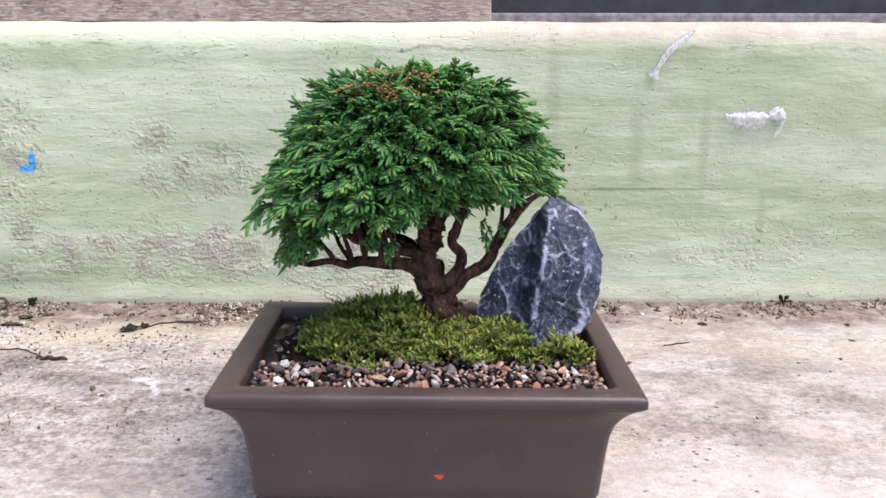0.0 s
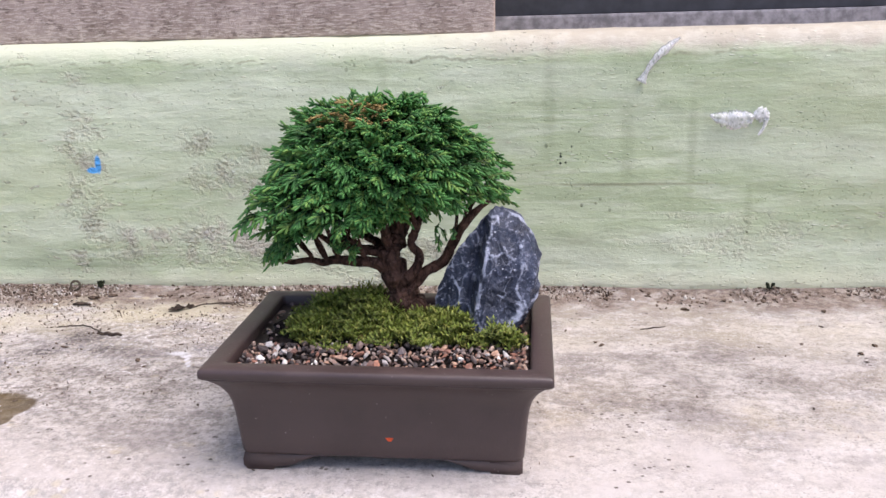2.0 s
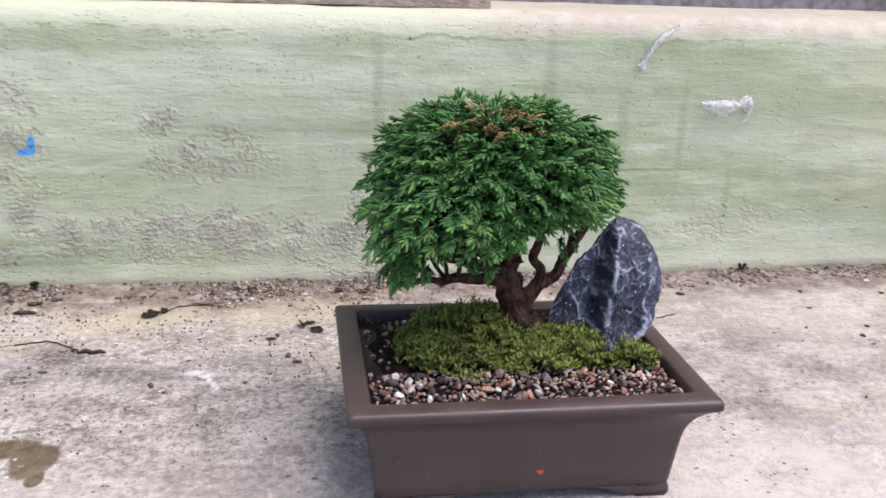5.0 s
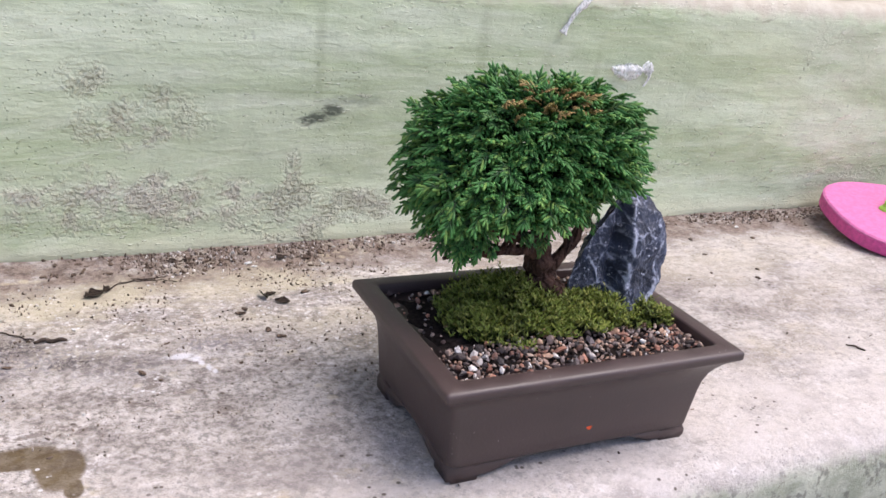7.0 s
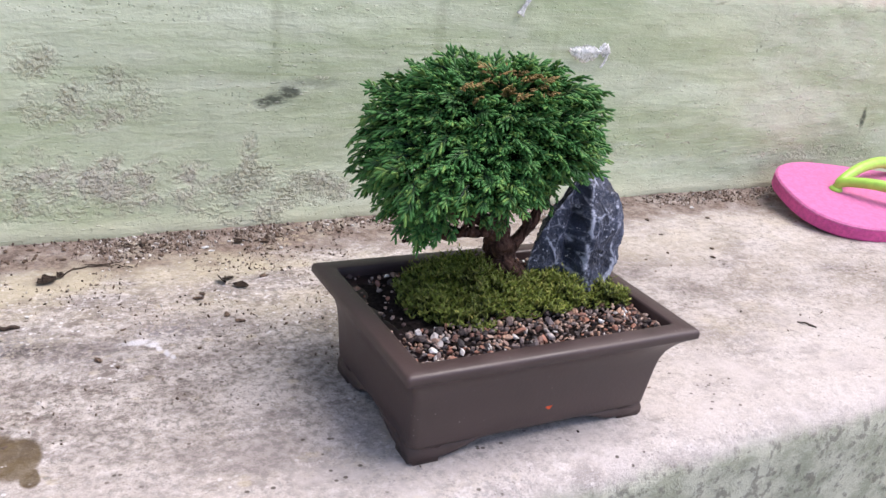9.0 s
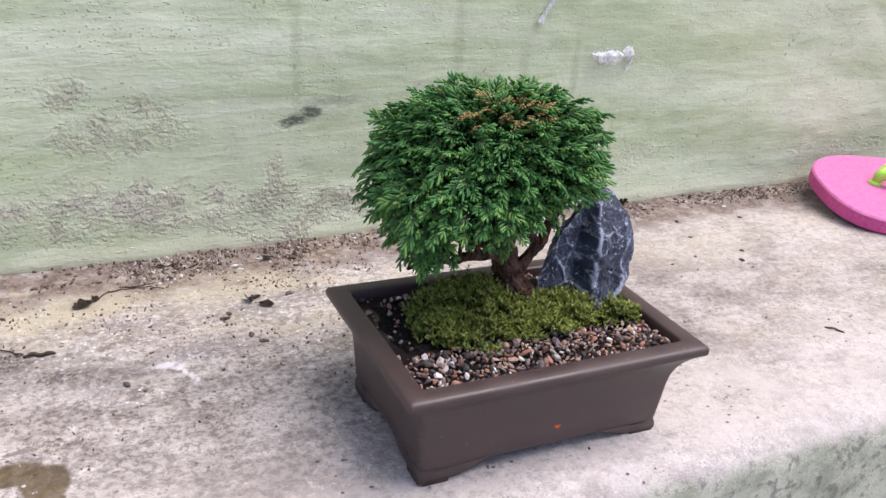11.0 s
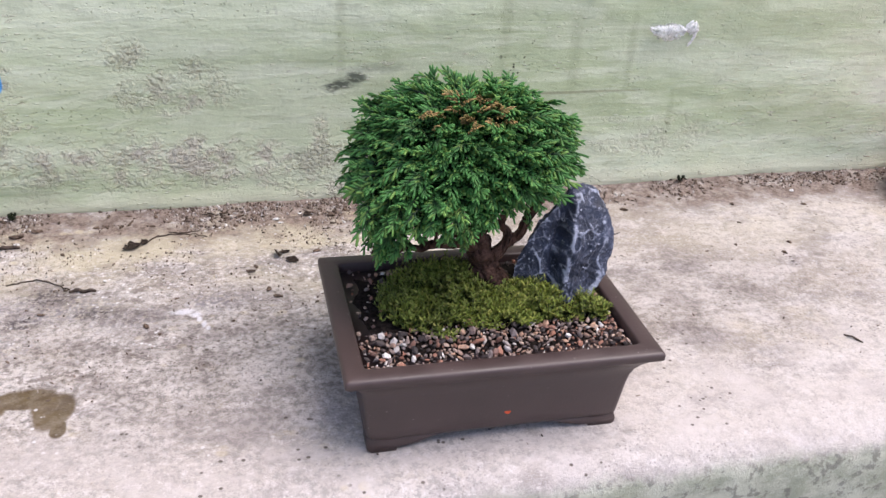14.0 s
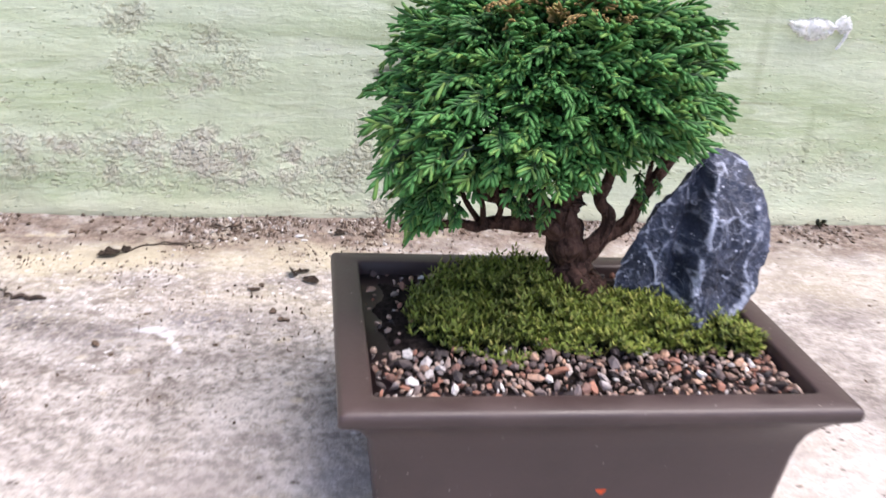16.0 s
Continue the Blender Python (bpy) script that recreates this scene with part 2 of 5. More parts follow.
def concrete():
    m = Mat("weathered_concrete", 0.88, 0.2)
    broad = m.noise((7, 11, 9), 5, 0.6)
    mid = m.noise((26, 40, 30), 6, 0.65, (4, 2, 0))
    fine = m.noise(170, 4, 0.65)
    grit = m.noise(520, 3, 0.6)
    wob = m.noise(34, 6, 0.65, (1, 5, 2))
    sep = m.n.new("ShaderNodeSeparateXYZ")
    m.l.new(m.pos, sep.inputs[0])
    col = m.mix(m.ramp(broad, 0.36, 0.66), (0.40, 0.345, 0.295), (0.62, 0.56, 0.505))
    col = m.mix(m.ramp(mid, 0.47, 0.60, 0, 0.5), col, (0.68, 0.625, 0.60))
    col = m.mix(m.ramp(m.noise((16, 24, 20), 5, 0.65, (8, 3, 1)), 0.52, 0.62, 0, 0.7), col, (0.29, 0.25, 0.235))
    col = m.mix(m.ramp(m.noise((11, 17, 20), 4, 0.6, (2, 9, 1)), 0.55, 0.7, 0, 0.5), col, (0.58, 0.50, 0.36))
    col = m.mix(m.ramp(fine, 0.55, 0.66, 0, 0.5), col, (0.24, 0.21, 0.19))
    col = m.mix(m.ramp(fine, 0.34, 0.44, 0.5, 0), col, (0.68, 0.64, 0.635))
    grain = m.noise(240, 6, 0.78, (2, 2, 7))
    rough = m.ramp(sep.outputs["X"], -0.04, 0.12, 1.0, 0.45)
    col = m.mix(m.math("MULTIPLY", m.ramp(grain, 0.51, 0.59, 0, 0.75), rough), col, (0.22, 0.205, 0.185))
    col = m.mix(m.math("MULTIPLY", m.ramp(grain, 0.39, 0.46, 0.75, 0), rough), col, (0.78, 0.735, 0.72))
    sand = m.noise(950, 4, 0.7, (4, 9, 1))
    col = m.mix(m.ramp(sand, 0.54, 0.64, 0, 0.45), col, (0.19, 0.165, 0.15))
    col = m.mix(m.ramp(sand, 0.36, 0.44, 0.4, 0), col, (0.74, 0.71, 0.69))
    pits = m.math("MULTIPLY", m.ramp(m.cells(430, (2, 7, 1)), 0.16, 0.28, 1, 0), m.ramp(m.noise(40, 4, 0.65, (9, 9, 2)), 0.47, 0.60))
    col = m.mix(m.math("MULTIPLY", pits, 0.75), col, (0.12, 0.10, 0.085))
    # crusted earth flecks of several sizes, thick in some places and thin in others
    crust = m.noise((75, 105, 75), 7, 0.78, (7, 1, 4))
    where = m.math("MULTIPLY", m.ramp(m.noise((9, 14, 9), 4, 0.6, (2, 5, 8)), 0.40, 0.62, 0.15, 1.0), rough)
    col = m.mix(m.math("MULTIPLY", m.ramp(crust, 0.540, 0.575, 0, 0.9), where), col, (0.21, 0.175, 0.15))
    col = m.mix(m.math("MULTIPLY", m.ramp(crust, 0.40, 0.435, 0.4, 0), where), col, (0.76, 0.71, 0.66))
    # yellowish lime bloom over the back half, patchy
    lime = m.math("MULTIPLY", m.ramp(sep.outputs["Y"], 0.07, 0.15), m.ramp(m.noise((12, 20, 9), 5, 0.65, (5, 7, 2)), 0.42, 0.62))
    lime = m.math("MULTIPLY", lime, m.ramp(sep.outputs["X"], -0.02, 0.12, 0.75, 0.25))
    col = m.mix(lime, col, (0.53, 0.47, 0.33))
    # earth-stained strip along the wall, thinner towards one end
    y = m.math("ADD", sep.outputs["Y"], m.math("MULTIPLY", m.math("SUBTRACT", wob, 0.5), 0.10))
    soil = m.ramp(y, 0.158, 0.196)
    soil = m.math("MULTIPLY", soil, m.ramp(m.noise(60, 5, 0.7, (3, 3, 3)), 0.35, 0.55, 0.3, 1.0))
    col = m.mix(m.math("MULTIPLY", soil, 0.95), col, m.mix(m.ramp(grain, 0.4, 0.6), (0.13, 0.092, 0.075), (0.29, 0.225, 0.185)))
    # front half lightened: brightness towards the edge put into the colour; cement-blue smears
    worn_or_lit = m.math("MULTIPLY", m.ramp(m.math("ADD", sep.outputs["Y"], m.math("MULTIPLY", m.math("SUBTRACT", wob, 0.5), 0.16)), -0.035, 0.035, 1, 0), m.ramp(mid, 0.36, 0.55, 0.85, 0.35))
    col = m.mix(worn_or_lit, col, (0.63, 0.57, 0.54))
    smear = m.most(
        m.spot((-0.205, 0.105, 0), (0.030, 0.014, 1), 0.8, grain, 3.0),
        m.spot((-0.165, 0.088, 0), (0.022, 0.010, 1), 0.8, grain, 3.0),
        m.spot((-0.120, 0.100, 0), (0.018, 0.009, 1), 0.8, grain, 3.0),
        m.spot((-0.250, 0.070, 0), (0.030, 0.016, 1), 0.8, grain, 3.0),
    )
    col = m.mix(m.math("MULTIPLY", smear, m.ramp(m.noise(330, 5, 0.75, (1, 7, 1)), 0.44, 0.56, 0.1, 0.8)), col, (0.20, 0.185, 0.205))
    rust = m.math("MULTIPLY", m.ramp(m.cells((95, 120, 95), (4, 8, 2)), 0.18, 0.34, 1, 0), m.ramp(m.noise(19, 4, 0.65, (3, 8, 8)), 0.50, 0.62, 0, 0.6))
    col = m.mix(m.math("MULTIPLY", rust, m.ramp(sep.outputs["X"], -0.06, 0.04, 0.8, 0.0)), col, (0.62, 0.53, 0.36))
    # grimy stretch beside the pot, the pot's shadow painted into it, and sooty patch at the far end
    grime_shade = m.most(
        m.spot((-0.13, 0.05, 0), (0.10, 0.055, 1), 0.7, wob, 1.8),
        m.spot((-0.22, 0.115, 0), (0.035, 0.02, 1), 0.6, wob, 2.2),
        m.spot((-0.17, 0.09, 0), (0.03, 0.012, 1), 0.6, wob, 2.2),
        m.spot((0.16, 0.06, 0), (0.06, 0.045, 1), 0.7, wob, 1.6),
        m.spot((-0.182, 0.063, 0), (0.05, 0.018, 1), 0.6, wob, 2.2),
        m.spot((-0.158, 0.036, 0), (0.06, 0.014, 1), 0.6, wob, 2.2),
        m.spot((-0.095, 0.045, 0), (0.035, 0.040, 1), 0.6, wob, 2.0),
        m.spot((-0.120, -0.005, 0), (0.040, 0.020, 1), 0.6, wob, 2.4),
    )
    col = m.mix(m.math("MULTIPLY", grime_shade, m.ramp(mid, 0.40, 0.60, 0.62, 0.12)), col, m.mix(m.ramp(grain, 0.46, 0.56), (0.30, 0.26, 0.245), (0.13, 0.11, 0.10)))
    soot = m.most(m.spot((-0.211, 0.118, 0), (0.014, 0.008, 1), 0.5, grain, 3.2), m.spot((-0.185, 0.097, 0), (0.012, 0.006, 1), 0.5, grain, 3.2), m.spot((-0.225, 0.092, 0), (0.014, 0.006, 1), 0.5, grain, 3.4))
    col = m.mix(m.math("MULTIPLY", soot, m.ramp(m.noise(330, 5, 0.75, (5, 1, 1)), 0.45, 0.56, 0.05, 0.85)), col, (0.075, 0.062, 0.066))
    # damp, mossy blot
    blot = m.most(
        m.spot((-0.196, 0.016, 0), (0.010, 0.014, 1), 0.14, wob, 1.2),
        m.spot((-0.210, 0.027, 0), (0.017, 0.008, 1), 0.14, wob, 1.3),
        m.spot((-0.228, 0.020, 0), (0.012, 0.007, 1), 0.14, wob, 1.3),
        m.spot((-0.192, 0.004, 0), (0.004, 0.007, 1), 0.14, wob, 1.0),
    )
    col = m.mix(m.math("MULTIPLY", blot, m.ramp(fine, 0.3, 0.6, 1.0, 0.85)), col, m.mix(m.ramp(mid, 0.4, 0.6), (0.075, 0.050, 0.026), (0.145, 0.105, 0.055)))
    # whitish scrape and chalk specks
    scrape = m.most(m.spot((-0.139, 0.0905, 0), (0.0065, 0.0026, 1), 0.6, grain, 2.0), m.spot((-0.133, 0.087, 0), (0.0030, 0.0022, 1), 0.6, grain, 1.5), m.spot((-0.1308, 0.0825, 0), (0.0013, 0.0028, 1), 0.5, grain, 1.2), m.spot((-0.1283, 0.0775, 0), (0.0013, 0.0030, 1), 0.5, grain, 1.2), m.spot((-0.1262, 0.0735, 0), (0.0012, 0.0020, 1), 0.5, grain, 1.2))
    col = m.mix(m.math("MULTIPLY", scrape, 0.65), col, (0.80, 0.79, 0.84))
    specks = m.math("MULTIPLY", m.ramp(m.cells((210, 210, 210), (3, 1, 0)), 0.14, 0.22, 1, 0), m.math("MULTIPLY", m.most(m.ramp(m.noise(14, 3, 0.6, (6, 6, 1)), 0.50, 0.60), m.spot((-0.170, 0.125, 0), (0.030, 0.028, 1), 0.6)), m.ramp(sep.outputs["X"], -0.06, 0.0, 1.0, 0.0)))
    col = m.mix(m.math("MULTIPLY", specks, 0.8), col, (0.80, 0.78, 0.78))
    dark = m.math("MULTIPLY", m.ramp(m.cells((160, 190, 160), (7, 2, 0)), 0.12, 0.19, 1, 0), m.ramp(m.noise(22, 3, 0.6, (1, 6, 3)), 0.50, 0.60))
    col = m.mix(m.math("MULTIPLY", dark, 0.85), col, (0.09, 0.07, 0.055))
    # painted, weathered face below the edge
    face = m.ramp(m.math("ADD", sep.outputs["Z"], m.math("MULTIPLY", m.math("SUBTRACT", wob, 0.5), 0.016)), -0.014, -0.005, 1, 0)
    fcol = m.mix(m.ramp(m.noise((30, 30, 45), 5, 0.7, (5, 5, 5)), 0.4, 0.6), (0.36, 0.375, 0.285), (0.56, 0.565, 0.46))
    fcol = m.mix(m.ramp(fine, 0.52, 0.62, 0, 0.7), fcol, (0.19, 0.18, 0.155))
    col = m.mix(face, col, fcol)
    h = m.math("ADD", m.math("MULTIPLY", mid, 0.8), m.math("ADD", m.math("MULTIPLY", fine, 0.5), m.math("MULTIPLY", sand, 0.35)))
    return m.done(col, 0.9, m.bump(h, 0.0020, 0.9))


def glazed_clay():
    m = Mat("unglazed_brown_clay", 0.5, 0.6)
    a, g = m.noise(45, 4, 0.6), m.noise(900, 2, 0.6)
    col = m.mix(m.ramp(a, 0.35, 0.65), (0.056, 0.035, 0.033), (0.071, 0.045, 0.042))
    sp = m.ramp(m.cells(260), 0.05, 0.09, 1, 0)
    col = m.mix(m.math("MULTIPLY", m.math("MULTIPLY", sp, m.ramp(m.noise(60, 2), 0.6, 0.68)), 0.7), col, (0.45, 0.38, 0.33))
    lime = m.math("MULTIPLY", m.ramp(m.cells(420, (3, 3, 1)), 0.07, 0.13, 1, 0), m.ramp(m.noise(130, 3, 0.6, (2, 4, 4)), 0.57, 0.64))
    col = m.mix(m.math("MULTIPLY", lime, 0.6), col, (0.50, 0.46, 0.42))
    return m.done(col, m.ramp(a, 0.3, 0.7, 0.40, 0.52), m.bump(g, 0.00016, 0.6))


def plain(name, color, rough=0.6, var=0.15, scale=200, bump=0.0003, spec=0.3, metal=0.0):
    m = Mat(name, rough, spec)
    n = m.noise(scale, 4, 0.6)
    dark = tuple(c * (1 - var * 1.6) for c in color)
    light = tuple(min(1, c * (1 + var)) for c in color)
    m.b.inputs["Metallic"].default_value = metal
    return m.done(m.mix(m.ramp(n, 0.3, 0.7), dark, light), rough, m.bump(n, bump, 0.6))


def rock_skin():
    m = Mat("blue_grey_limestone", 0.55, 0.4)
    big, mid, fine = m.noise(70, 5, 0.65), m.noise(230, 5, 0.7), m.noise(900, 3, 0.6)
    col = m.mix(m.ramp(big, 0.35, 0.65), (0.014, 0.018, 0.034), (0.050, 0.062, 0.104))
    # lighter patches: highlights on the facets put into the colour
    col = m.mix(m.ramp(mid, 0.57, 0.66, 0, 0.6), col, (0.22, 0.24, 0.33))
    ws = m.n.new("ShaderNodeVectorMath")
    ws.operation = "MULTIPLY_ADD"
    wn_ = m.n.new("ShaderNodeTexNoise")
    m.l.new(m.scaled((60, 60, 60)), wn_.inputs["Vector"])
    wn_.inputs["Scale"].default_value, wn_.inputs["Detail"].default_value = 1.0, 4
    m.l.new(wn_.outputs["Color"], ws.inputs[0])
    ws.inputs[1].default_value = (0.030, 0.030, 0.030)
    m.l.new(m.pos, ws.inputs[2])
    v1 = m.ramp(m.cells((90, 90, 60), (1, 2, 3), "DISTANCE_TO_EDGE", src=ws.outputs[0]), 0.0, 0.022, 1, 0)
    v2 = m.ramp(m.cells((190, 190, 150), (5, 2, 1), "DISTANCE_TO_EDGE", src=ws.outputs[0]), 0.0, 0.03, 1, 0)
    veins = m.most(m.math("MULTIPLY", v1, m.ramp(m.noise(55, 3, 0.6, (1, 1, 5)), 0.50, 0.62, 0, 0.8)), m.math("MULTIPLY", v2, m.ramp(m.noise(80, 3, 0.6, (4, 1, 5)), 0.52, 0.64, 0, 0.7)))
    col = m.mix(m.math("MULTIPLY", veins, 0.38), col, (0.50, 0.52, 0.60))
    # pale bruised ridges and crystal specks
    worn_or_lit = m.math("MULTIPLY", m.ramp(m.attr("wear"), 0.15, 0.75), m.ramp(m.noise(150, 4, 0.7, (3, 2, 2)), 0.40, 0.56, 0.0, 0.9))
    col = m.mix(worn_or_lit, col, (0.42, 0.45, 0.56))
    dots = m.math("MULTIPLY", m.ramp(m.cells(520, (2, 2, 5)), 0.14, 0.26, 1, 0), m.ramp(m.noise(110, 3, 0.6, (8, 1, 5)), 0.52, 0.60))
    col = m.mix(m.math("MULTIPLY", dots, 0.8), col, (0.55, 0.57, 0.66))
    h = m.math("ADD", big, m.math("ADD", m.math("MULTIPLY", mid, 0.6), m.math("MULTIPLY", fine, 0.15)))
    return m.done(col, m.ramp(mid, 0.3, 0.7, 0.42, 0.68), m.bump(h, 0.0018, 0.9))


def leaf_mat(name, base, tipc, alt, start=0.42):
    m = Mat(name, 0.55, 0.35)
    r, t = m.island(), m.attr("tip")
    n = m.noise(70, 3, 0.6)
    # dark base stands in for shade between leaves; pale tips are leaf colour
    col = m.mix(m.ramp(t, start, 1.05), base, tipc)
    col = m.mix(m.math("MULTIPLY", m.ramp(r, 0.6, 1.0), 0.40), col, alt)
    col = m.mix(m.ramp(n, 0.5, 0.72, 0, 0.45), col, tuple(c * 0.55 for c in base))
    m.b.inputs["Subsurface Weight"].default_value = 0.0
    return m.done(col, 0.58, m.bump(m.noise(2600, 2), 0.0002, 0.5))


def pebble_mat(name, use_random):
    m = Mat(name, 0.6, 0.35)
    r = m.random() if use_random else m.island()
    col = m.colors(r, [(0.0, (0.022, 0.018, 0.019)), (0.20, (0.070, 0.052, 0.048)), (0.31, (0.44, 0.20, 0.13)), (0.43, (0.10, 0.076, 0.074)), (0.56, (0.55, 0.33, 0.22)), (0.70, (0.17, 0.14, 0.14)), (0.82, (0.60, 0.43, 0.33)), (0.92, (0.28, 0.22, 0.20)), (1.0, (0.88, 0.83, 0.78))])
    n = m.noise(800, 4, 0.65)
    col = m.mix(m.ramp(n, 0.45, 0.68, 0, 0.45), col, (0.11, 0.085, 0.075))
    return m.done(col, 0.62, m.bump(n, 0.0003, 0.6))


def bark_mat():
    m = Mat("red_brown_bark", 0.8, 0.2)
    a, f = m.noise((260, 260, 110), 5, 0.7), m.noise(900, 3, 0.6)
    c = m.cells((240, 240, 120), (0, 0, 0), "DISTANCE_TO_EDGE")
    col = m.mix(m.ramp(a, 0.35, 0.65), (0.024, 0.012, 0.009), (0.105, 0.055, 0.040))
    col = m.mix(m.ramp(f, 0.55, 0.7, 0, 0.4), col, (0.19, 0.11, 0.085))
    return m.done(col, 0.82, m.bump(m.math("ADD", m.ramp(c, 0, 0.25), a), 0.0011, 0.9))


def board_mat():
    m = Mat("rough_grey_board", 0.9, 0.15)
    weave = m.noise((130, 130, 800), 5, 0.8)
    grain = m.noise((130, 130, 190), 5, 0.7)
    b = m.noise(30, 4, 0.6)
    col = m.mix(m.ramp(b, 0.35, 0.65), (0.32, 0.245, 0.21), (0.44, 0.35, 0.31))
    col = m.mix(m.ramp(grain, 0.5, 0.62, 0, 0.75), col, (0.17, 0.125, 0.105))
    col = m.mix(m.ramp(weave, 0.5, 0.56, 0, 0.75), col, (0.62, 0.52, 0.46))
    return m.done(col, 0.92, m.bump(m.math("ADD", weave, grain), 0.0008, 0.8))


M_WALL, M_CONC, M_CLAY, M_ROCK, M_BARK, M_BOARD = wall_paint(), concrete(), glazed_clay(), rock_skin(), bark_mat(), board_mat()
# near-black base: the crown's inner shade put into the colour
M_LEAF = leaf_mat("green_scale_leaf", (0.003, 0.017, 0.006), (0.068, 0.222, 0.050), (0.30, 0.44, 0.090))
M_DRY = leaf_mat("browned_scale_leaf", (0.05, 0.05, 0.016), (0.40, 0.25, 0.095), (0.18, 0.26, 0.07))
# near-black strand feet: shade inside the tufts painted into the colour
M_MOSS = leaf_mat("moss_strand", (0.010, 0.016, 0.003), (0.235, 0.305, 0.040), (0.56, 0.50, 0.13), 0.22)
M_PEB, M_PEBS = pebble_mat("pebble_mixed", True), pebble_mat("pebble_mixed_fine", False)
M_SOIL = plain("dark_potting_soil", (0.020, 0.015, 0.013), 0.95, 0.5, 500, 0.0012, 0.1)
M_CLOD = plain("dry_earth", (0.13, 0.09, 0.065), 0.95, 0.4, 500, 0.0006)
M_TWIG = plain("dead_twig", (0.07, 0.05, 0.038), 0.9, 0.4, 600, 0.0004)
M_CHIPW = plain("white_plaster_chip", (0.72, 0.70, 0.68), 0.8, 0.15, 400, 0.0003)
M_PINK = plain("pink_foam_rubber", (0.72, 0.19, 0.42), 0.55, 0.08, 260, 0.0002, 0.35)
M_PINKE = plain("pink_foam_edge", (0.70, 0.10, 0.32), 0.6, 0.1, 300, 0.0002)
M_LIME = plain("lime_plastic", (0.45, 0.78, 0.10), 0.35, 0.06, 200, 0.0001, 0.5)
M_BLACK = plain("black_rubber", (0.016, 0.016, 0.018), 0.6, 0.3, 300, 0.0003)
M_FABRIC = plain("pink_white_fabric", (0.62, 0.42, 0.50), 0.85, 0.2, 900, 0.0004)
M_WHITE = plain("white_cord", (0.75, 0.73, 0.76), 0.7, 0.1, 700, 0.0003)
M_SLATE = plain("dark_grey_metal_sheet", (0.052, 0.053, 0.062), 0.6, 0.15, 60, 0.0003)
M_SILL = plain("grey_sill", (0.27, 0.255, 0.275), 0.75, 0.25, 120, 0.0004)
M_RED = plain("orange_paint_fleck", (0.75, 0.10, 0.03), 0.5, 0.1, 400, 0.0001)
M_GROUND = plain("grey_yard_concrete", (0.34, 0.325, 0.30), 0.9, 0.25, 14, 0.001)
M_PLASTER = plain("unseen_wall_plaster", (0.55, 0.53, 0.47), 0.9, 0.1, 30, 0.0006)


def silk():
    m = Mat("papery_white_silk", 0.7, 0.3)
    n = m.noise((500, 500, 300), 4, 0.7)
    m.b.inputs["Transmission Weight"].default_value = 0.0
    m.put(m.b.inputs["Alpha"], m.ramp(n, 0.34, 0.58, 0.35, 1.0))
    return m.done((0.93, 0.92, 0.94), 0.75, m.bump(n, 0.0006, 0.7))


M_SILK = silk()


# ---- mesh helpers ----
def mesh_of(name, verts, faces, material, smooth=True, tips=None):
    """A mesh from arrays; faces may be an array of triangles or a list of polygons."""
    me = bpy.data.meshes.new(name)
    me.from_pydata(np.asarray(verts, float).tolist(), [], faces.tolist() if isinstance(faces, np.ndarray) else faces)
    if tips is not None:
        me.attributes.new("tip", "FLOAT", "POINT").data.foreach_set("value", np.asarray(tips, np.float32))
    me.materials.append(material)
    if smooth:
        me.polygons.foreach_set("use_smooth", [True] * len(me.polygons))
    me.update()
    return me


def bm_mesh(name, bm, material, smooth=True):
    me = bpy.data.meshes.new(name)
    bmesh.ops.recalc_face_normals(bm, faces=bm.faces)
    bm.to_mesh(me)
    bm.free()
    me.materials.append(material)
    if smooth:
        me.polygons.foreach_set("use_smooth", [True] * len(me.polygons))
    return me


def part(name, me, parent, label="", m=None):
    ob = new(name, me)
    ob.parent = parent
    if m is not None:
        ob.matrix_basis = m
    return tagged(ob, label)


def grid(us, vs, f):
    """Points f(u, v) over a grid and their quads."""
    pts = [f(u, v) for v in vs for u in us]
    n = len(us)
    faces = [(j * n + i, j * n + i + 1, (j + 1) * n + i + 1, (j + 1) * n + i) for j in range(len(vs) - 1) for i in range(n - 1)]
    return pts, faces


def tube(path, radii, sides=8, twist=0.0, rough=0.0, cap=True):
    """A tube along points with radii, closed at both ends."""
    path = [Vector(p) for p in path]
    verts, faces = [], []
    up = Vector((0.31, 0.17, 0.93))
    for i, p in enumerate(path):
        d = (path[min(i + 1, len(path) - 1)] - path[max(i - 1, 0)]).normalized()
        a = d.cross(up)
        a = a.normalized() if a.length > 1e-6 else Vector((1, 0, 0))
        b = d.cross(a)
        for k in range(sides):
            w = 2 * math.pi * k / sides + twist * i
            r = radii[i]
            if rough:
                r *= 1 + rough * noise.noise(p * 190 + Vector((math.cos(w), math.sin(w), 0)) * 1.4)
            verts.append(p + (a * math.cos(w) + b * math.sin(w)) * r)
    for i in range(len(path) - 1):
        for k in range(sides):
            k2 = (k + 1) % sides
            faces.append((i * sides + k, i * sides + k2, (i + 1) * sides + k2, (i + 1) * sides + k))
    if cap:
        faces.append(tuple(range(sides))[::-1])
        faces.append(tuple((len(path) - 1) * sides + k for k in range(sides)))
    return verts, faces


